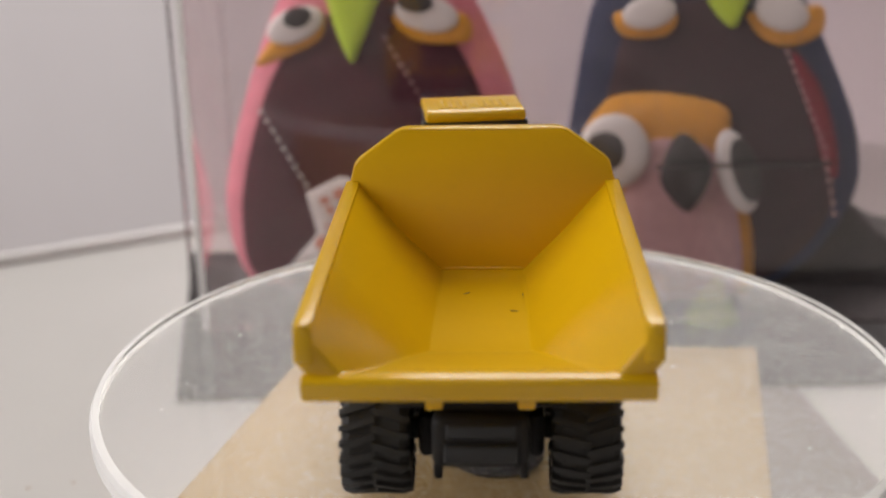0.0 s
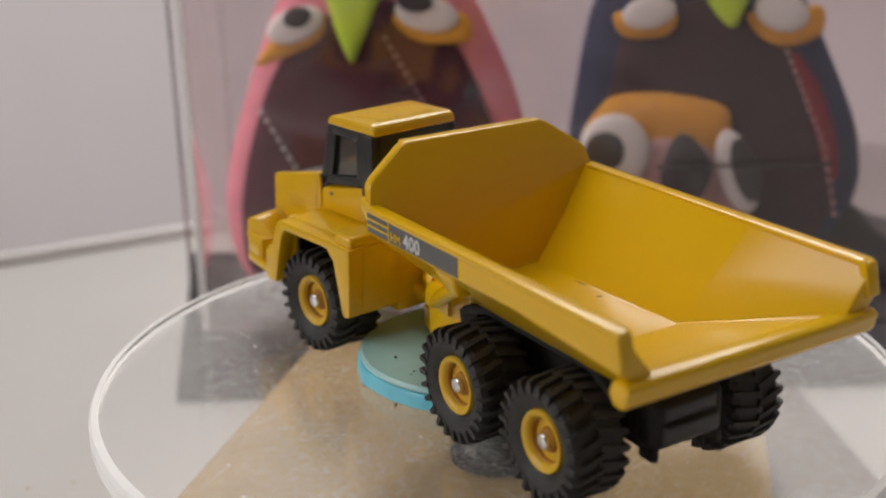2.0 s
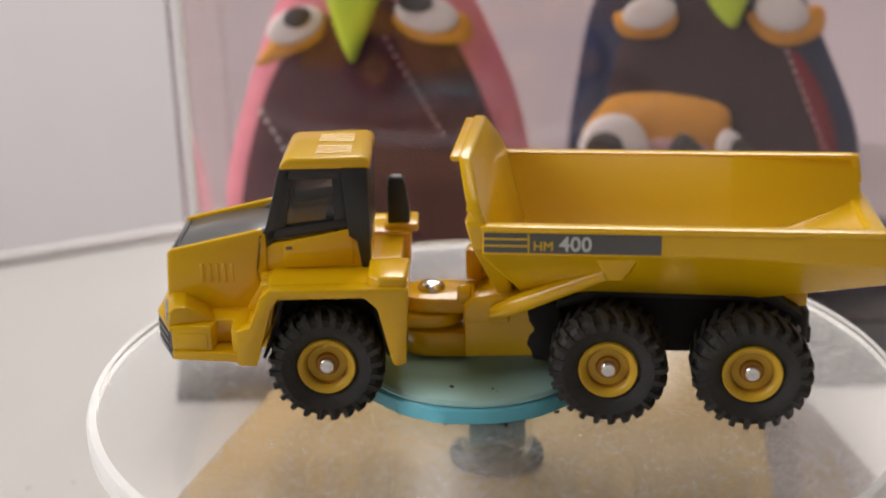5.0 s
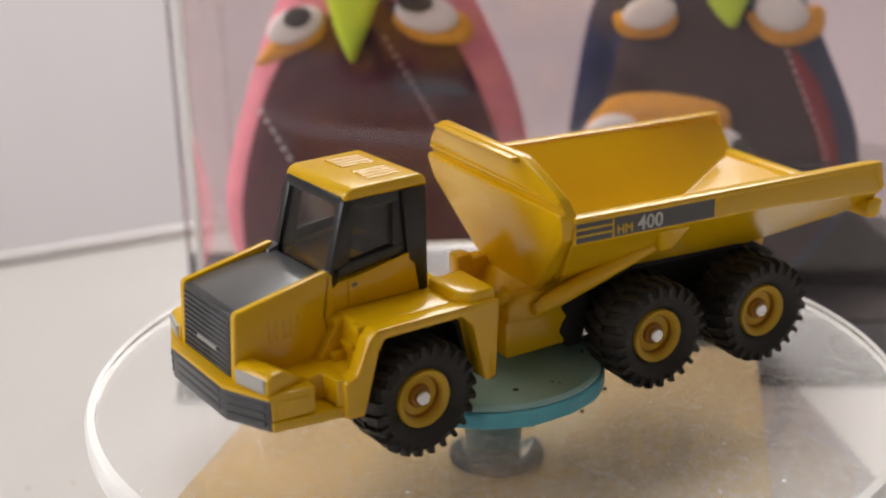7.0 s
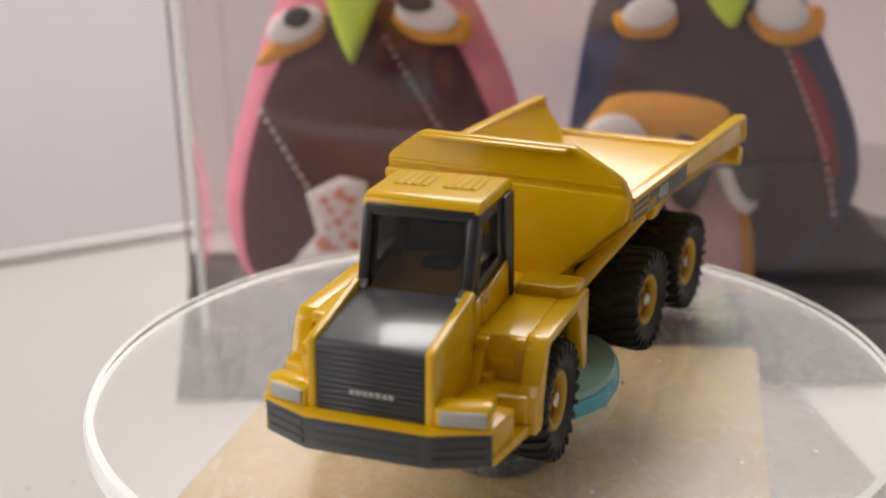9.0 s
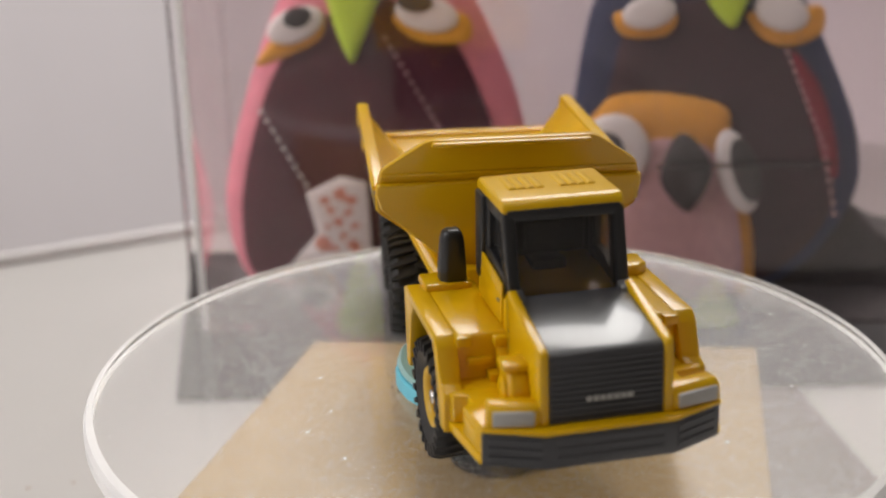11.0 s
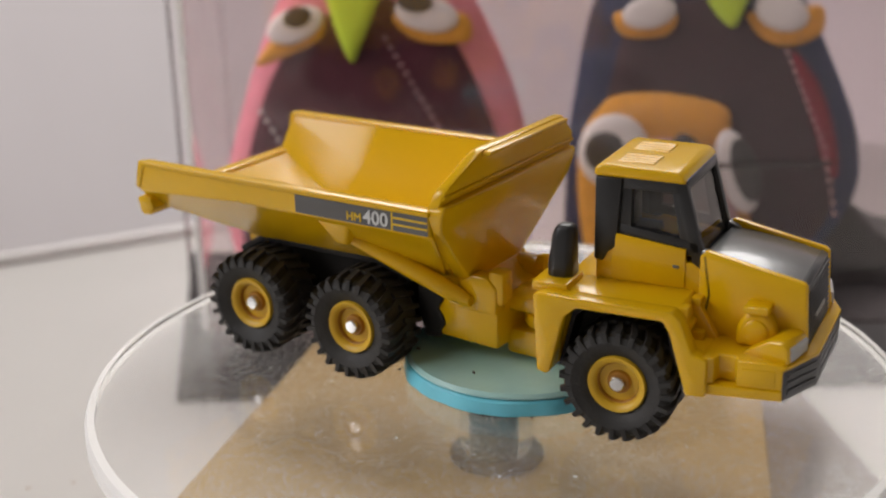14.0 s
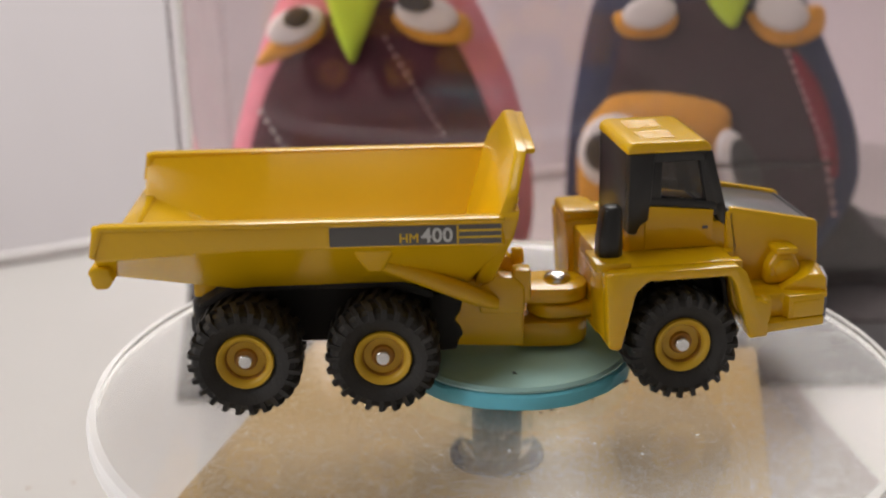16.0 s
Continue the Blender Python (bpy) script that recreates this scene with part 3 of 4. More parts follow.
def toy_truck():
    top = bpy.data.objects.new("toy_dump_truck", None)
    scene.collection.objects.link(top)
    top.matrix_basis = units(0, 0, DECK)
    tagged(top, "yellow die-cast toy articulated dump truck with black tyres", "toy truck")

    # --- wheels
    ty, lugs, rim, hub, pin = wheel_meshes()
    first = None
    for base, x, y, spin in ((REAR, 1.51, -3.45, 0), (REAR, 1.51, -1.60, 13), (FRONT, 1.51, 1.40, 5)):
        for side in (1, -1):
            m = base @ units(side * x, y, 0) @ pose(0, 0, 0, spin * 1.7 + side * 4, 0, 0 if side > 0 else 180)
            if first is None:
                wheel = part("wheel", ty, RUBBER, top, "black rubber tyre with deep lugs", m, sharp=30)
                for k, lug in enumerate(lugs):
                    one = part("lug", lug, RUBBER, wheel, sharp=30)
                    for i in range(1, 24):
                        copy_thing(one, pose(0, 0, 0, 15 * i + 7.5 * k))
                    one.matrix_basis = pose(0, 0, 0, 7.5 * k)
                part("rim", rim, RIMYEL, wheel, "yellow rim")
                part("hub", hub, RIMSHADE, wheel, "recessed orange hub, darkened in colour for shade")
                part("axle_pin", pin, SILVER, wheel, "steel axle end")
                first = wheel
            else:
                copy_thing(first, m)

    # --- dump bed
    bm = bmesh.new()

    def section(y, rail, rail_out, mid, floor, z_rail, z_mid, z_floor, band, out_floor, z_out, lean=(0, 0, 0)):
        half = [(rail, y + lean[2], z_rail), (mid, y + lean[1], z_mid), (floor, y + lean[0], z_floor)]
        under = [(rail_out, y + lean[2], z_rail), (rail_out, y + lean[2], band), (rail_out - 0.06, y + lean[2], band - 0.05), (out_floor, y + lean[0], z_out)]
        right_in = [(x, a, b) for x, a, b in half]
        left_in = [(-x, a, b) for x, a, b in half[::-1]]
        return right_in + left_in + [(-x, a, b) for x, a, b in under] + [(x, a, b) for x, a, b in under[::-1]]

    skin(bm, [section(-0.05, 1.72, 1.86, 1.15, 0.56, 2.04, 1.45, 0.92, 1.70, 0.80, 0.74, (-0.42, -0.22, 0.05)),
              section(-1.6, 1.72, 1.86, 1.15, 0.58, 2.05, 1.45, 0.92, 1.70, 0.82, 0.74),
              section(-3.3, 1.73, 1.86, 1.16, 0.60, 2.05, 1.46, 0.93, 1.70, 0.86, 0.76),
              section(-3.40, 1.7305, 1.861, 1.190, 0.643, 2.0505, 1.483, 0.959, 1.695, 0.899, 0.789),
              section(-5.22, 1.74, 1.88, 1.73, 1.42, 2.06, 1.90, 1.49, 1.60, 1.60, 1.32)], 0.035, 3)
    bed = part("dump_bed", bm, YELLOW, top, "glossy yellow open dump bed", REAR)
    for s in (1, -1):
        bm = bmesh.new()
        prism(bm, [(-5.28, 1.66), (-5.20, 1.62), (-5.08, 1.985), (0.02, 1.985), (0.02, 2.07), (-5.12, 2.07), (-5.20, 2.03)], "x", min(s * 1.70, s * 1.90), max(s * 1.70, s * 1.90), 0.03)
        part("rail", bm, YELLOW, bed)
    bm = bmesh.new()
    prism(bm, [(-5.29, 1.27), (-5.23, 1.20), (-5.08, 1.21), (-5.0, 1.33), (-5.06, 1.49), (-5.22, 1.505), (-5.31, 1.48), (-5.33, 1.42), (-5.30, 1.36)], "x", -1.84, 1.84, 0.03)
    part("tail_lip", bm, YELLOW, bed)
    # headboard, leaning forward
    lean = Matrix.Identity(4)
    lean[1][2] = 0.38
    lean[1][3] = -0.50 - 0.38 * 0.9
    bm = bmesh.new()
    board = [(-0.70, 0.72), (0.70, 0.72), (1.80, 1.75), (1.84, 2.05), (1.78, 2.30), (1.70, 2.38), (1.20, 2.72), (1.10, 2.76), (-1.10, 2.76), (-1.20, 2.72), (-1.70, 2.38), (-1.78, 2.30), (-1.84, 2.05), (-1.80, 1.75)]
    prism(bm, board, "y", 0.0, 0.17, 0.035, 2, lean)
    part("headboard", bm, YELLOW, bed)
    # front plate under the ridge, steeper than the board
    steep = Matrix.Identity(4)
    steep[1][2] = 0.22
    steep[1][3] = -0.491
    bm = bmesh.new()
    prism(bm, [(-0.70, 0.70), (0.70, 0.70), (1.79, 1.74), (1.85, 1.98), (1.85, 2.07), (1.80, 2.13), (-1.80, 2.13), (-1.85, 2.07), (-1.85, 1.98), (-1.79, 1.74)],
          "y", 0.0, 0.25, 0.045, 3, steep)
    part("front_plate", bm, YELLOW, bed)
    for w, z, a, b in ((1.79, 2.20, 0.15, 0.20), (1.10, 2.67, 0.15, 0.29)):
        bm = bmesh.new()
        prism(bm, [(-w, z), (w, z), (w - 0.02, z + 0.07), (0.02 - w, z + 0.07)], "y", a, b, 0.025, 2, lean)
        part("rib", bm, YELLOW, bed)
    # rounded fillet at the headboard's foot, added to catch the crease highlight
    bm = bmesh.new()
    lathe(bm, [(0.001, -0.55), (0.03, -0.55), (0.03, 0.55), (0.001, 0.55)], "x", (0, -0.465, 0.925), 12)
    part("fillet_bead", bm, YELLOW, bed)
    for x, y, turn in ((-0.20, -1.44, 40), (0.41, -2.06, -10)):
        bm = bmesh.new()
        box(bm, -0.045, 0.045, -0.004, 0.004, 0.0, 0.008)
        part("fibre", bm, BLACK, bed, "tiny dark fibre", units(x, y, 0.932, turn))
    # decals on the rails
    for s in (1, -1):
        bm = bmesh.new()
        x = s * 1.866
        box(bm, min(x, x - s * 0.01), max(x, x - s * 0.01), -2.21, -0.02, 1.72, 1.975)
        decal = part("decal", bm, DECAL, top, "dark grey printed stripe decal", REAR)
        bm = bmesh.new()
        x = s * 1.872
        for z in (1.795, 1.885):
            box(bm, min(x, x - s * 0.01), max(x, x - s * 0.01), -0.56, -0.02, z, z + 0.028)
        box(bm, min(x, x - s * 0.01), max(x, x - s * 0.01), -0.59, -0.565, 1.722, 1.973)
        part("stripe", bm, DECALY, decal)
        face = Matrix(((0, 0, s, 0), (s, 0, 0, 0), (0, 1, 0, 0), (0, 0, 0, 1)))
        for text, size, y, material in (("400", 0.27, -0.84 if s > 0 else -1.16, WHITEP), ("HM", 0.17, -1.20 if s > 0 else -0.76, DECALY)):
            yy = y
            lettering(text, size, material, decal, units(s * 1.872, yy, 1.755) @ face, "lettering")
    # lift cylinders and their mounts
    for s in (1, -1):
        bm = bmesh.new()
        ends = [[(s * (x + rr * math.cos(q)), y, z + rr * 1.1 * math.sin(q)) for q in (2 * math.pi * i / 12 for i in range(12))]
                for x, y, z, rr in ((1.48, -1.80, 1.44, 0.10), (1.20, -0.95, 1.00, 0.125), (0.98, -0.34, 0.66, 0.13), (0.90, -0.12, 0.54, 0.10), (0.86, 0.0, 0.48, 0.07))]
        skin(bm, ends)
        skin(bm, [[(s * x, -1.98, 1.66), (s * x, -1.36, 1.66), (s * (x - 0.20), -1.56, 1.24), (s * (x - 0.20), -1.76, 1.24)] for x in (1.52, 1.78)], 0.06, 3)
        part("lift_cylinder", bm, YELLOW, bed)

    # --- rear chassis
    bm = bmesh.new()
    prism(bm, [(-0.75, -0.18), (0.36, -0.23), (0.36, 0.40), (0.10, 0.52), (-0.16, 0.80), (-0.75, 0.80)], "x", -0.74, 0.74, 0.05)
    frame_ob = part("rear_frame", bm, YELLOW, top, "", REAR)
    for s in (1, -1):
        bm = bmesh.new()
        dz = 0.08 if s > 0 else 0.22
        prism(bm, [(0.37, 0.30), (0.37, 0.78 - dz), (0.22, 0.92 - dz), (-0.02, 0.94 - dz), (-0.26, 0.70), (-0.26, 0.30)], "x", min(s * 0.52, s * 0.80), max(s * 0.52, s * 0.80), 0.05)
        part("frame_arm", bm, YELLOW, frame_ob)
    bm = bmesh.new()
    box(bm, 0.46, 0.76, 0.21, 0.46, 0.45, 0.93, 0.05)
    part("valve_block", bm, YELLOW, frame_ob)
    bm = bmesh.new()
    lathe(bm, [(0.001, 0.28), (0.12, 0.28), (0.14, 0.32), (0.14, 0.42), (0.10, 0.46), (0.001, 0.46)], "y", (-0.60, 0, 0.66), 20)
    part("steering_ram", bm, YELLOW, frame_ob)
    bm = bmesh.new()
    box(bm, -0.52, 0.52, -4.05, -0.62, -0.16, 0.74, 0.06)
    box(bm, -0.56, 0.56, -4.28, -3.9, -0.12, 0.52, 0.12, 3)
    chassis = part("chassis", bm, MATTE, top, "black plastic chassis", REAR)
    bm = bmesh.new()
    box(bm, -0.42, 0.42, -4.34, -4.24, -0.02, 0.22, 0.04, 3)
    box(bm, -0.40, 0.40, -4.30, -4.20, 0.26, 0.46, 0.04, 3)
    part("rear_cover", bm, BLACK, chassis, "black moulded rear cover")
    for s in (1, -1):
        bm = bmesh.new()
        box(bm, min(s * 0.44, s * 0.54), max(s * 0.44, s * 0.54), -4.27, -4.0, -0.24, -0.05, 0.03)
        part("foot", bm, MATTE, chassis)
        bm = bmesh.new()
        box(bm, min(s * 0.42, s * 0.62), max(s * 0.42, s * 0.62), -4.22, -3.9, 0.60, 0.80, 0.03)
        part("bed_mount", bm, YELLOW, chassis, "small yellow bed mount")
    for y in (-3.45, -1.60):
        bm = bmesh.new()
        lathe(bm, [(0.001, -0.9), (0.13, -0.9), (0.13, 0.9), (0.001, 0.9)], "x", (0, y, 0), 20)
        part("axle", bm, MATTE, chassis)
        for s in (1, -1):
            bm = bmesh.new()
            box(bm, min(s * 0.55, s * 0.74), max(s * 0.55, s * 0.74), y - 0.3, y + 0.3, -0.25, 0.3, 0.08)
            part("axle_block", bm, MATTE, chassis)
    for s in (1, -1):
        bm = bmesh.new()
        prism(bm, [(-0.95, 0.62), (-0.60, 0.60), (-0.50, 0.50), (-0.53, 0.34), (-0.61, 0.22), (-0.53, 0.12), (-0.49, 0.0), (-0.56, -0.10), (-0.58, -0.22), (-0.82, -0.25), (-0.95, 0.1)],
              "x", min(s * 0.5, s * 0.77), max(s * 0.5, s * 0.77), 0.03)
        part("bracket", bm, MATTE, chassis)
        bm = bmesh.new()
        prism(bm, [(-4.05, 0.55), (-3.6, 0.80), (-1.5, 0.80), (-0.9, 0.62), (-0.9, 0.74), (-1.4, 0.92), (-3.6, 0.92), (-4.12, 0.62)], "x", min(s * 0.5, s * 0.98), max(s * 0.5, s * 0.98), 0.03)
        part("mudguard", bm, MATTE, chassis, "black plastic mudguard over the rear tyres")
    # --- pivot
    bm = bmesh.new()
    tab = [(-0.40, -0.62), (0.40, -0.62)] + [(0.42 * math.cos(a), 0.02 + 0.42 * math.sin(a)) for a in (math.pi * i / 10 for i in range(11))]
    prism(bm, [(x, y + 0.9) for x, y in tab], "z", 0.27, 0.50, 0.05)
    prism(bm, [(x * 0.95, y + 0.9) for x, y in tab], "z", -0.41, -0.01, 0.08)
    part("hitch", bm, YELLOW, top, "", REAR)
    bm = bmesh.new()
    lathe(bm, [(0.195, 0.49), (0.195, 0.53), (0.165, 0.575), (0.11, 0.605), (0.05, 0.618), (0.001, 0.62)], "z", (0, 0.9, 0), 32)
    part("rivet", bm, SILVER, top, "domed steel rivet", REAR)

    # --- front body
    bm = bmesh.new()
    prism(bm, [(0.40, -0.10), (2.20, -0.10), (3.50, 0.10), (3.50, 1.15), (2.28, 1.15), (2.20, 1.08), (0.40, 1.08)], "x", -0.70, 0.70, 0.04)
    body = part("front_body", bm, YELLOW, top, "glossy yellow front body", FRONT)
    bm = bmesh.new()
    prism(bm, [(x, -y - 0.02) for x, y in tab][::-1], "z", 0.04, 0.25, 0.05)
    part("hitch_tongue", bm, YELLOW, body)
    for s in (1, -1):
        def span(a, b):
            return min(s * a, s * b), max(s * a, s * b)
        bm = bmesh.new()
        prism(bm, [(2.30, 0.10), (3.60, 0.10), (3.60, 0.56), (3.55, 1.38), (3.50, 1.42), (2.28, 1.68), (2.20, 1.6), (2.2, 0.1)], "x", *span(0.665, 0.785), 0.035)
        part("hood_side", bm, YELLOW, body)
        bm = bmesh.new()
        prism(bm, [(0.34, 0.06), (0.46, 0.02), (0.52, 0.06), (0.70, 0.84), (0.86, 0.99), (1.99, 0.99), (2.08, 0.84), (2.31, 0.06), (2.56, 0.08), (2.56, 0.56), (2.38, 0.62),
                   (2.22, 1.02), (2.10, 1.13), (0.80, 1.13), (0.40, 1.13), (0.28, 1.10)], "x", *span(1.37, 1.63), 0.03)
        prism(bm, [(0.34, 0.06), (0.46, 0.02), (0.52, 0.06), (0.70, 0.84), (0.86, 0.99), (1.99, 0.99), (2.07, 0.84), (2.13, 0.50), (2.36, 0.06), (2.60, 0.08), (2.60, 0.56),
                   (2.20, 0.58), (2.17, 1.09), (2.13, 1.127), (0.80, 1.127), (0.40, 1.127), (0.28, 1.10)], "x", *span(0.72, 1.375), 0.03)
        part("fender", bm, YELLOW, body)
        # inner skirt of the wheel house
        bm = bmesh.new()
        prism(bm, [(0.32, 1.10), (0.32, 0.45), (0.60, 0.45), (0.80, 0.92), (2.0, 0.92), (2.2, 0.5), (2.5, 0.3), (2.5, 0.6), (2.2, 1.08)], "x", *span(0.70, 0.90), 0.02)
        part("wheel_house", bm, YELLOW, body)
        # black liner inside the arch
        bm = bmesh.new()
        arch = [(0.545, 0.06), (0.72, 0.82), (0.87, 0.965), (1.96, 0.965), (2.03, 0.82), (2.08, 0.50), (2.27, 0.06)]
        prism(bm, arch + [(y + (0.05 if y < 1.4 else -0.05), z - (0.04 if z > 0.1 else 0)) for y, z in arch[::-1]], "x", *span(0.905, 1.34))
        box(bm, *span(0.905, 0.93), 0.66, 2.02, 0.0, 0.90)
        part("arch_liner", bm, MATTE, body, "matte black wheel arch liner")
        bm = bmesh.new()
        prism(bm, [(s * x, y) for x, y in ((0.72, 2.45), (0.72, 3.42), (1.38, 3.455), (1.43, 3.44), (1.585, 2.45))], "z", 0.10, 0.235, 0.02)
        prism(bm, [(s * x, y) for x, y in ((0.72, 2.45), (0.72, 3.42), (1.37, 3.455), (1.42, 3.44), (1.485, 2.90), (1.36 if s > 0 else 1.20, 2.87), (1.36 if s > 0 else 1.20, 2.65), (1.535, 2.63), (1.575, 2.45))], "z", 0.236, 0.58, 0.025)
        part("side_deck", bm, YELLOW, body)
        bm = bmesh.new()
        prism(bm, [(s * x, y) for x, y in ((1.39, 3.36), (1.44, 3.36), (1.496, 2.96), (1.45, 2.96))], "z", 0.27, 0.49, 0.012)
        part("deck_pad", bm, YELLOW, body)
        bm = bmesh.new()
        prism(bm, [(2.98, 0.56), (3.62, 0.56), (3.60, 0.76), (3.52, 0.82), (3.36, 0.82), (3.10, 0.66)], "x", *span(0.79, 1.38 if s > 0 else 1.42), 0.03, 2, slant(s))
        part("headlight_housing", bm, YELLOW, body)
        for y0, y1, z0, z1 in ((2.10, 2.28, 0.98, 1.095), (2.14, 2.25, 0.76, 0.85), (2.10, 2.24, 0.99, 1.12), (2.14, 2.36, 0.56, 0.68)):
            bm = bmesh.new()
            x0, x1 = {0.98: (0.76, 0.94), 0.76: (0.95, 1.26), 0.99: (1.20, 1.39), 0.56: (0.76, 1.02)}[z0]
            box(bm, *span(x0, x1), y0, y1, z0, z1, 0.02)
            part("step", bm, YELLOW, body)
        bm = bmesh.new()
        prism(bm, [(1.04, 1.14), (2.02, 1.14), (2.02, 1.66), (1.04, 1.77)] if s > 0 else [(1.04, 1.14), (1.98, 1.14), (1.98, 1.49), (1.04, 1.68)], "x", *span(0.745, 0.785), 0.018)
        part("door_panel", bm, YELLOW, body)
        bm = bmesh.new()
        prism(bm, [(2.27, 0.78), (2.30, 0.78), (2.36, 1.10), (2.28, 1.60), (2.25, 1.60), (2.33, 1.10)], "x", *span(0.76, 0.785))
        part("hood_seam", bm, BLACK, body, "dark seam between hood and cab")
        bm = bmesh.new()
        prism(bm, [(2.20, 1.50), (2.42, 1.52), (2.36, 1.60), (2.22, 1.66)], "x", *span(0.58, 0.765), 0.02)
        part("cowl_corner", bm, CHARCOAL, body, "glossy charcoal cowl corner")
        bm = bmesh.new()
        box(bm, *span(0.78, 0.80), 1.86, 1.94, 1.40, 1.44, 0.008)
        part("door_handle", bm, CHARCOAL, body, "tiny dark door handle")
    bm = bmesh.new()
    prism(bm, [(-1.58, 0.31), (-0.78, 0.27), (-0.78, 0.82), (-1.42, 0.82), (-1.58, 0.68)], "z", 1.08, 1.26, 0.05, 3)
    part("battery_box", bm, YELLOW, body)
    bm = bmesh.new()
    box(bm, 0.80, 1.42, 0.18, 0.68, 1.08, 1.21, 0.04)
    part("exhaust_base", bm, YELLOW, body)
    bm = bmesh.new()
    prism(bm, [(2.74, 0.58), (3.26, 0.58), (3.24, 0.84), (3.12, 1.04), (2.88, 1.04), (2.76, 0.84)], "x", 0.76, 1.02, 0.07, 3)
    part("air_cleaner", bm, YELLOW, body, "yellow moulded air cleaner")
    bm = bmesh.new()
    box(bm, 0.76, 1.08, 2.84, 3.16, 1.03, 1.13, 0.035)
    part("cleaner_cap", bm, YELLOW, body)
    bm = bmesh.new()
    lathe(bm, [(0.001, 1.0), (0.15, 1.0), (0.15, 1.05), (0.12, 1.07), (0.001, 1.07)], "x", (0, 3.0, 0.80), 20)
    part("cleaner_lid", bm, YELLOW, body)
    for i in range(5):
        bm = bmesh.new()
        y = 2.66 + 0.10 * i
        box(bm, -0.795, -0.772, y, y + 0.055, 0.95, 1.22, 0.01, 1)
        part("louvre", bm, YELLOW, body)
    bm = bmesh.new()
    prism(bm, [(0.82, 1.05), (2.24, 1.05), (2.26, 1.38), (2.12, 1.48), (1.00, 1.64), (0.94, 1.50), (0.82, 1.42)], "x", -0.76, 0.76, 0.03)
    part("cab_base", bm, YELLOW, body)
    # hood panel and grille
    bm = bmesh.new()
    prism(bm, [(2.26, 1.20), (3.46, 1.20), (3.54, 1.33), (3.50, 1.362), (3.42, 1.39), (3.22, 1.437), (2.95, 1.488), (2.62, 1.54), (2.26, 1.58)], "x", -0.665, 0.665, 0.012)
    part("hood", bm, CHARCOAL, body, "charcoal hood panel")
    bm = bmesh.new()
    prism(bm, [(3.45, 0.52), (3.58, 0.52), (3.535, 1.36), (3.45, 1.40)], "x", -0.665, 0.665, 0.01)
    for i in range(11):
        z = 0.58 + 0.068 * i
        y = 3.595 - (z - 0.52) * 0.054
        box(bm, -0.65, 0.65, y - 0.02, y + 0.008, z, z + 0.034, 0.006, 1)
    grille = part("grille", bm, GRILLE, top, "charcoal slatted grille", FRONT)
    bm = bmesh.new()
    for i in range(7):
        box(bm, -0.30 + 0.08 * i, -0.238 + 0.08 * i, 3.57, 3.60, 0.80, 0.86, 0.006, 1)
    part("badge", bm, LENS, grille, "silver badge bars")
    for s in (1, -1):
        bm = bmesh.new()
        outer = 1.31 if s > 0 else 1.37
        prism(bm, [(3.58, 0.58), (3.635, 0.58), (3.635, 0.76), (3.58, 0.76)], "x", min(s * 0.84, s * outer), max(s * 0.84, s * outer), 0.025, 2, slant(s))
        part("headlight", bm, LENS, body, "silver-grey painted headlight")
    # bumper
    bm = bmesh.new()
    outline = [(-1.41, 3.43), (-1.40, 3.46), (-0.76, 3.74), (0.76, 3.74), (1.40, 3.46), (1.41, 3.43)]
    prism(bm, outline, "z", 0.10, 0.50, 0.03)
    bumper = part("bumper", bm, GRILLE, top, "charcoal ribbed bumper", FRONT)
    for z in (0.17, 0.28, 0.39):
        bm = bmesh.new()
        box(bm, -0.62, 0.62, 3.735, 3.748, z, z + 0.075, 0.005)
        part("bumper_rib", bm, GRILLE, bumper)
        for s in (1, -1):
            bm = bmesh.new()
            skin(bm, [[(s * 0.80, 3.70, z), (s * 0.80, 3.74, z), (s * 0.80, 3.74, z + 0.06), (s * 0.80, 3.70, z + 0.06)],
                      [(s * 1.34, 3.46, z), (s * 1.34, 3.505, z), (s * 1.34, 3.505, z + 0.06), (s * 1.34, 3.46, z + 0.06)]])
            part("bumper_rib", bm, GRILLE, bumper)
    bm = bmesh.new()
    prism(bm, [(-1.42, 3.40), (-1.42, 3.47), (-0.76, 3.75), (0.76, 3.75), (1.42, 3.47), (1.42, 3.40)], "z", 0.502, 0.56, 0.02)
    part("bumper_ledge", bm, YELLOW, body)
    # exhaust
    bm = bmesh.new()
    stack = [(0.86, 0.31), (1.14, 0.30), (1.20, 0.38), (1.20, 0.56), (1.12, 0.64), (0.86, 0.63)]
    skin(bm, [[(1.02 + (x - 1.02) * k, 0.47 + (y - 0.47) * k + lean_y, z) for x, y in stack]
              for k, lean_y, z in ((1.0, 0.0, 1.20), (0.98, 0.0, 1.40), (0.84, 0.02, 1.76), (0.70, 0.03, 1.86), (0.45, 0.03, 1.895))], 0.02)
    part("exhaust", bm, BLACK, body, "black exhaust stack")

    # --- cab
    bm = bmesh.new()
    roof = [(0.76, 2.49), (1.98, 2.49), (1.95, 2.59), (1.86, 2.645), (0.86, 2.66), (0.78, 2.61)]
    prism(bm, roof, "x", -0.76, 0.76, 0.085, 4)
    roof_ob = part("cab_roof", bm, YELLOW, top, "yellow ribbed cab roof", FRONT)
    for s in (1, -1):
        for i in range(4):
            x = s * (0.15 + 0.115 * i)
            bm = bmesh.new()
            prism(bm, [(x + 0.052 * math.cos(q), 2.650 + 0.020 * math.sin(q)) for q in (math.pi * k / 8 for k in range(9))], "y", 1.02, 1.50)
            part("roof_rib", bm, YELLOW, roof_ob)
    bm = bmesh.new()
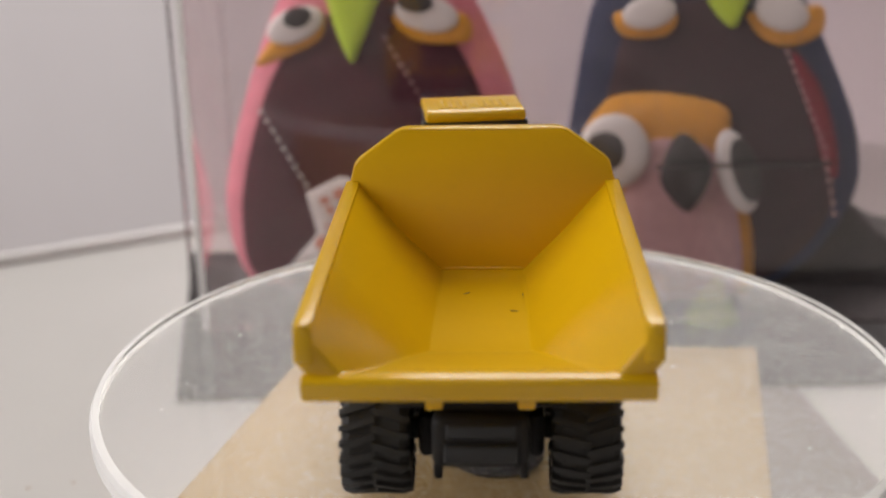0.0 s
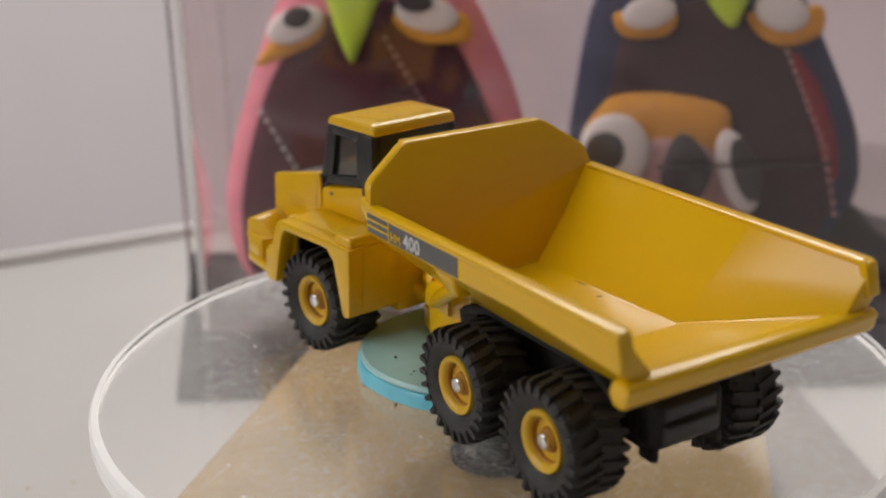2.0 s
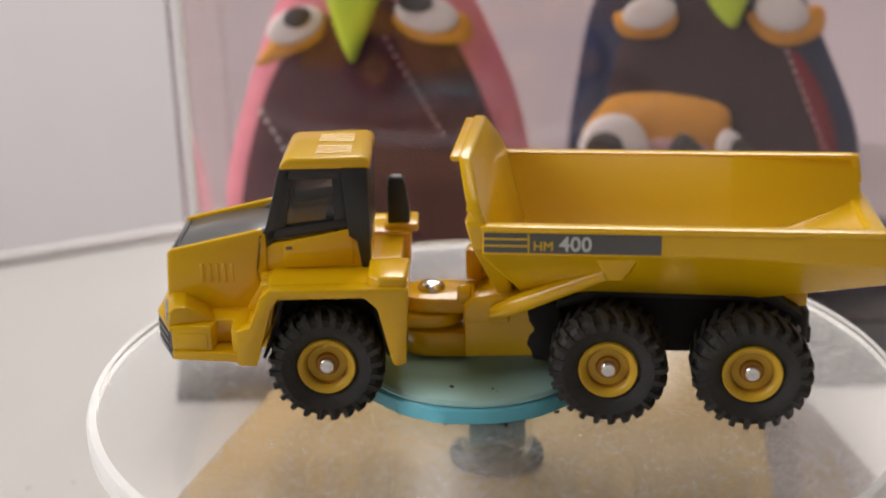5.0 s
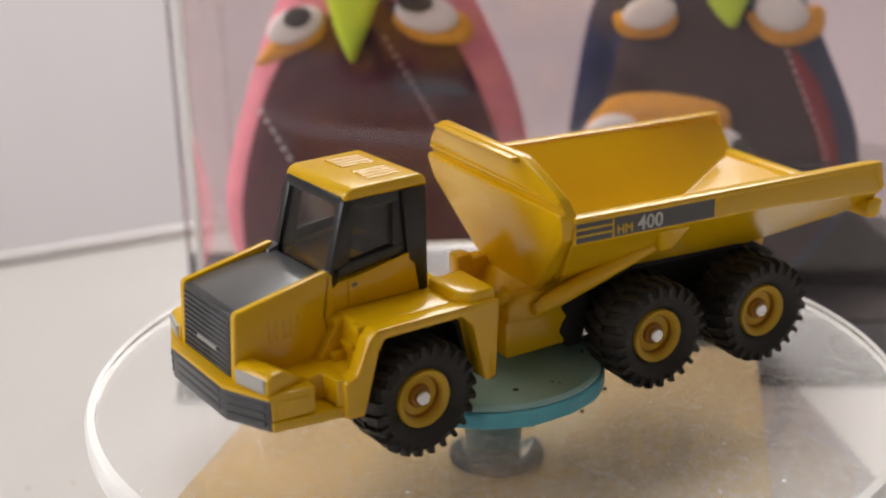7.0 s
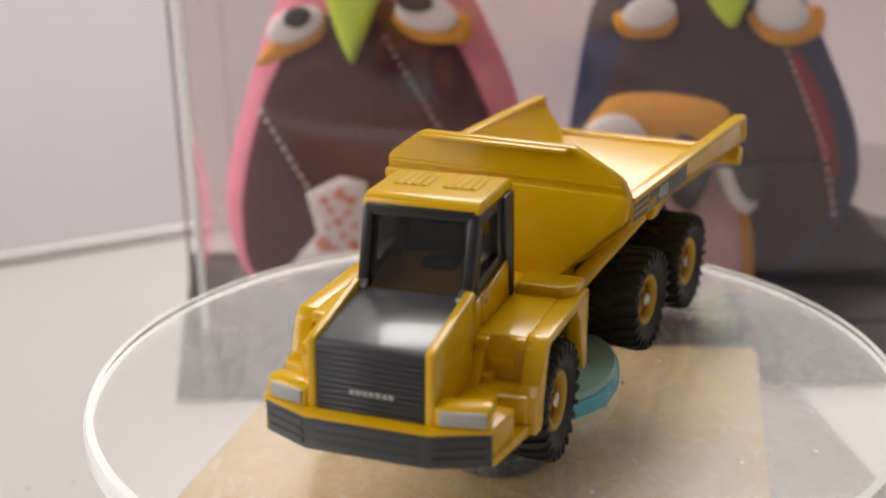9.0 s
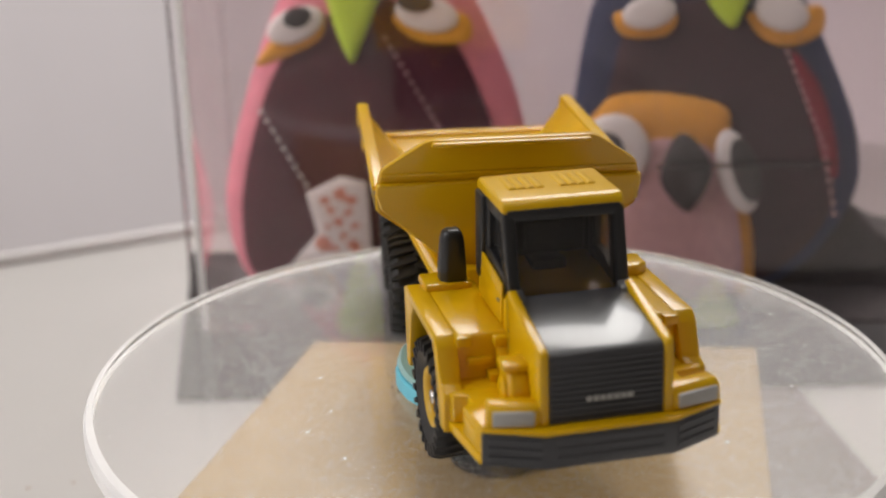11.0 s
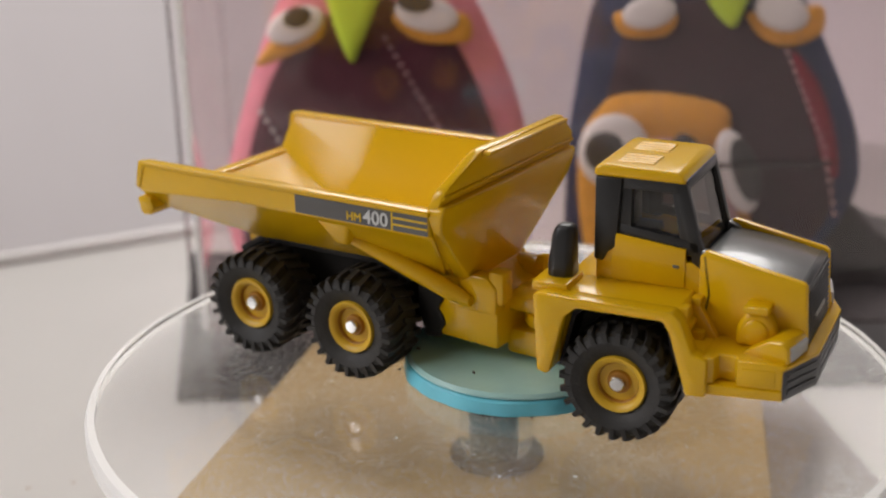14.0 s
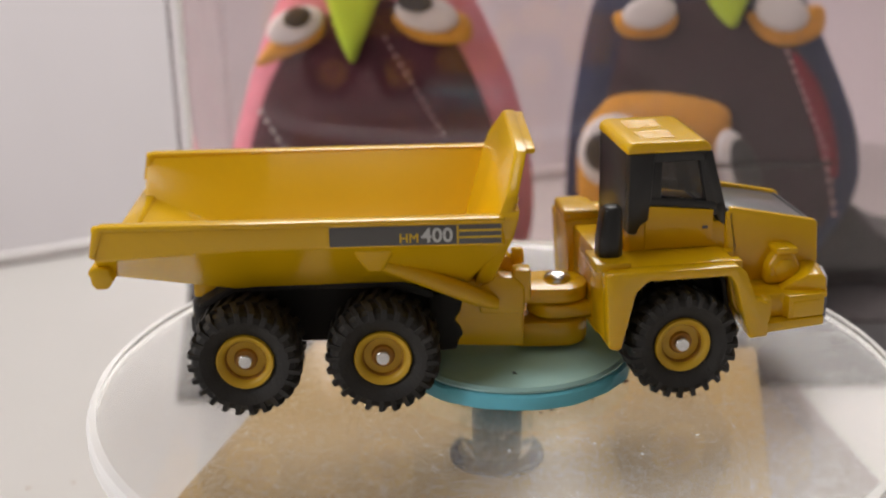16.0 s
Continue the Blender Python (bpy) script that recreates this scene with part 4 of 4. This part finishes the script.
    for s in (1, -1):
        lo, hi = min(s * 0.60, s * 0.745), max(s * 0.60, s * 0.745)
        low = 1.38 if s > 0 else 1.10
        prism(bm, [(0.80, low), (0.92, low - 0.02), (0.98, 1.50), (1.10, 1.56), (1.16, 2.50), (0.80, 2.50)], "x", min(lo, s * 0.79), max(hi, s * 0.79), 0.03)     # rear pillar
        prism(bm, [(2.12, 1.38), (2.29, 1.38), (1.98, 2.50), (1.80, 2.50)], "x", lo, hi, 0.03)                    # windscreen pillar
        box(bm, *((0.60, 0.735) if s > 0 else (-0.735, -0.60)), 1.10, 1.28, 1.60, 2.42, 0.015)
        prism(bm, [(1.96, 1.56), (2.20, 1.56), (1.96, 2.44), (1.78, 2.44)], "x", lo * 0.985, hi * 0.985, 0.02)
        prism(bm, [(1.10, 2.36), (1.92, 2.36), (1.90, 2.54), (1.10, 2.54)], "x", lo, hi, 0.02)
        up = 0.13 if s > 0 else 0.05
        prism(bm, [(1.10, 1.62 + up), (2.20, 1.46 + up), (2.18, 1.62 + up), (1.10, 1.76 + up)], "x", lo, hi, 0.02)
    prism(bm, [(2.12, 1.36), (2.30, 1.36), (2.25, 1.52), (2.12, 1.52)], "x", -0.7, 0.7, 0.02)
    prism(bm, [(1.86, 2.40), (2.00, 2.40), (1.98, 2.54), (1.82, 2.54)], "x", -0.7, 0.7, 0.02)
    box(bm, -0.72, 0.72, 0.80, 0.90, 1.38, 2.54, 0.02)
    box(bm, -0.58, 0.58, 0.92, 1.9, 1.40, 1.46)
    cab = part("cab_frame", bm, BLACK, top, "glossy black cab frame", FRONT)
    bm = bmesh.new()
    box(bm, -0.22, 0.22, 1.02, 1.45, 1.44, 1.70, 0.05)
    box(bm, -0.22, 0.22, 1.0, 1.14, 1.60, 2.10, 0.05)
    part("seat", bm, BLACK, cab, "black driver seat")
    for s in (1, -1):
        bm = bmesh.new()
        prism(bm, [(1.14, 1.74), (2.13, 1.60), (1.90, 2.40), (1.14, 2.40)], "x", min(s * 0.64, s * 0.67), max(s * 0.64, s * 0.67))
        part("side_window", bm, TINT, cab, "smoked side window")
    bm = bmesh.new()
    prism(bm, [(2.175, 1.50), (2.205, 1.50), (1.955, 2.42), (1.925, 2.42)], "x", -0.61, 0.61)
    part("windscreen", bm, TINT, cab, "smoked windscreen")
    return top


truck_ob = toy_truck()


def motions():
    for ob in (turntable_ob, pad_ob, truck_ob):
        walk(ob, [(float(t), pose(0, 0, DECK * U, 0, 0, SPIN * t)) for t in range(17)])


motions()
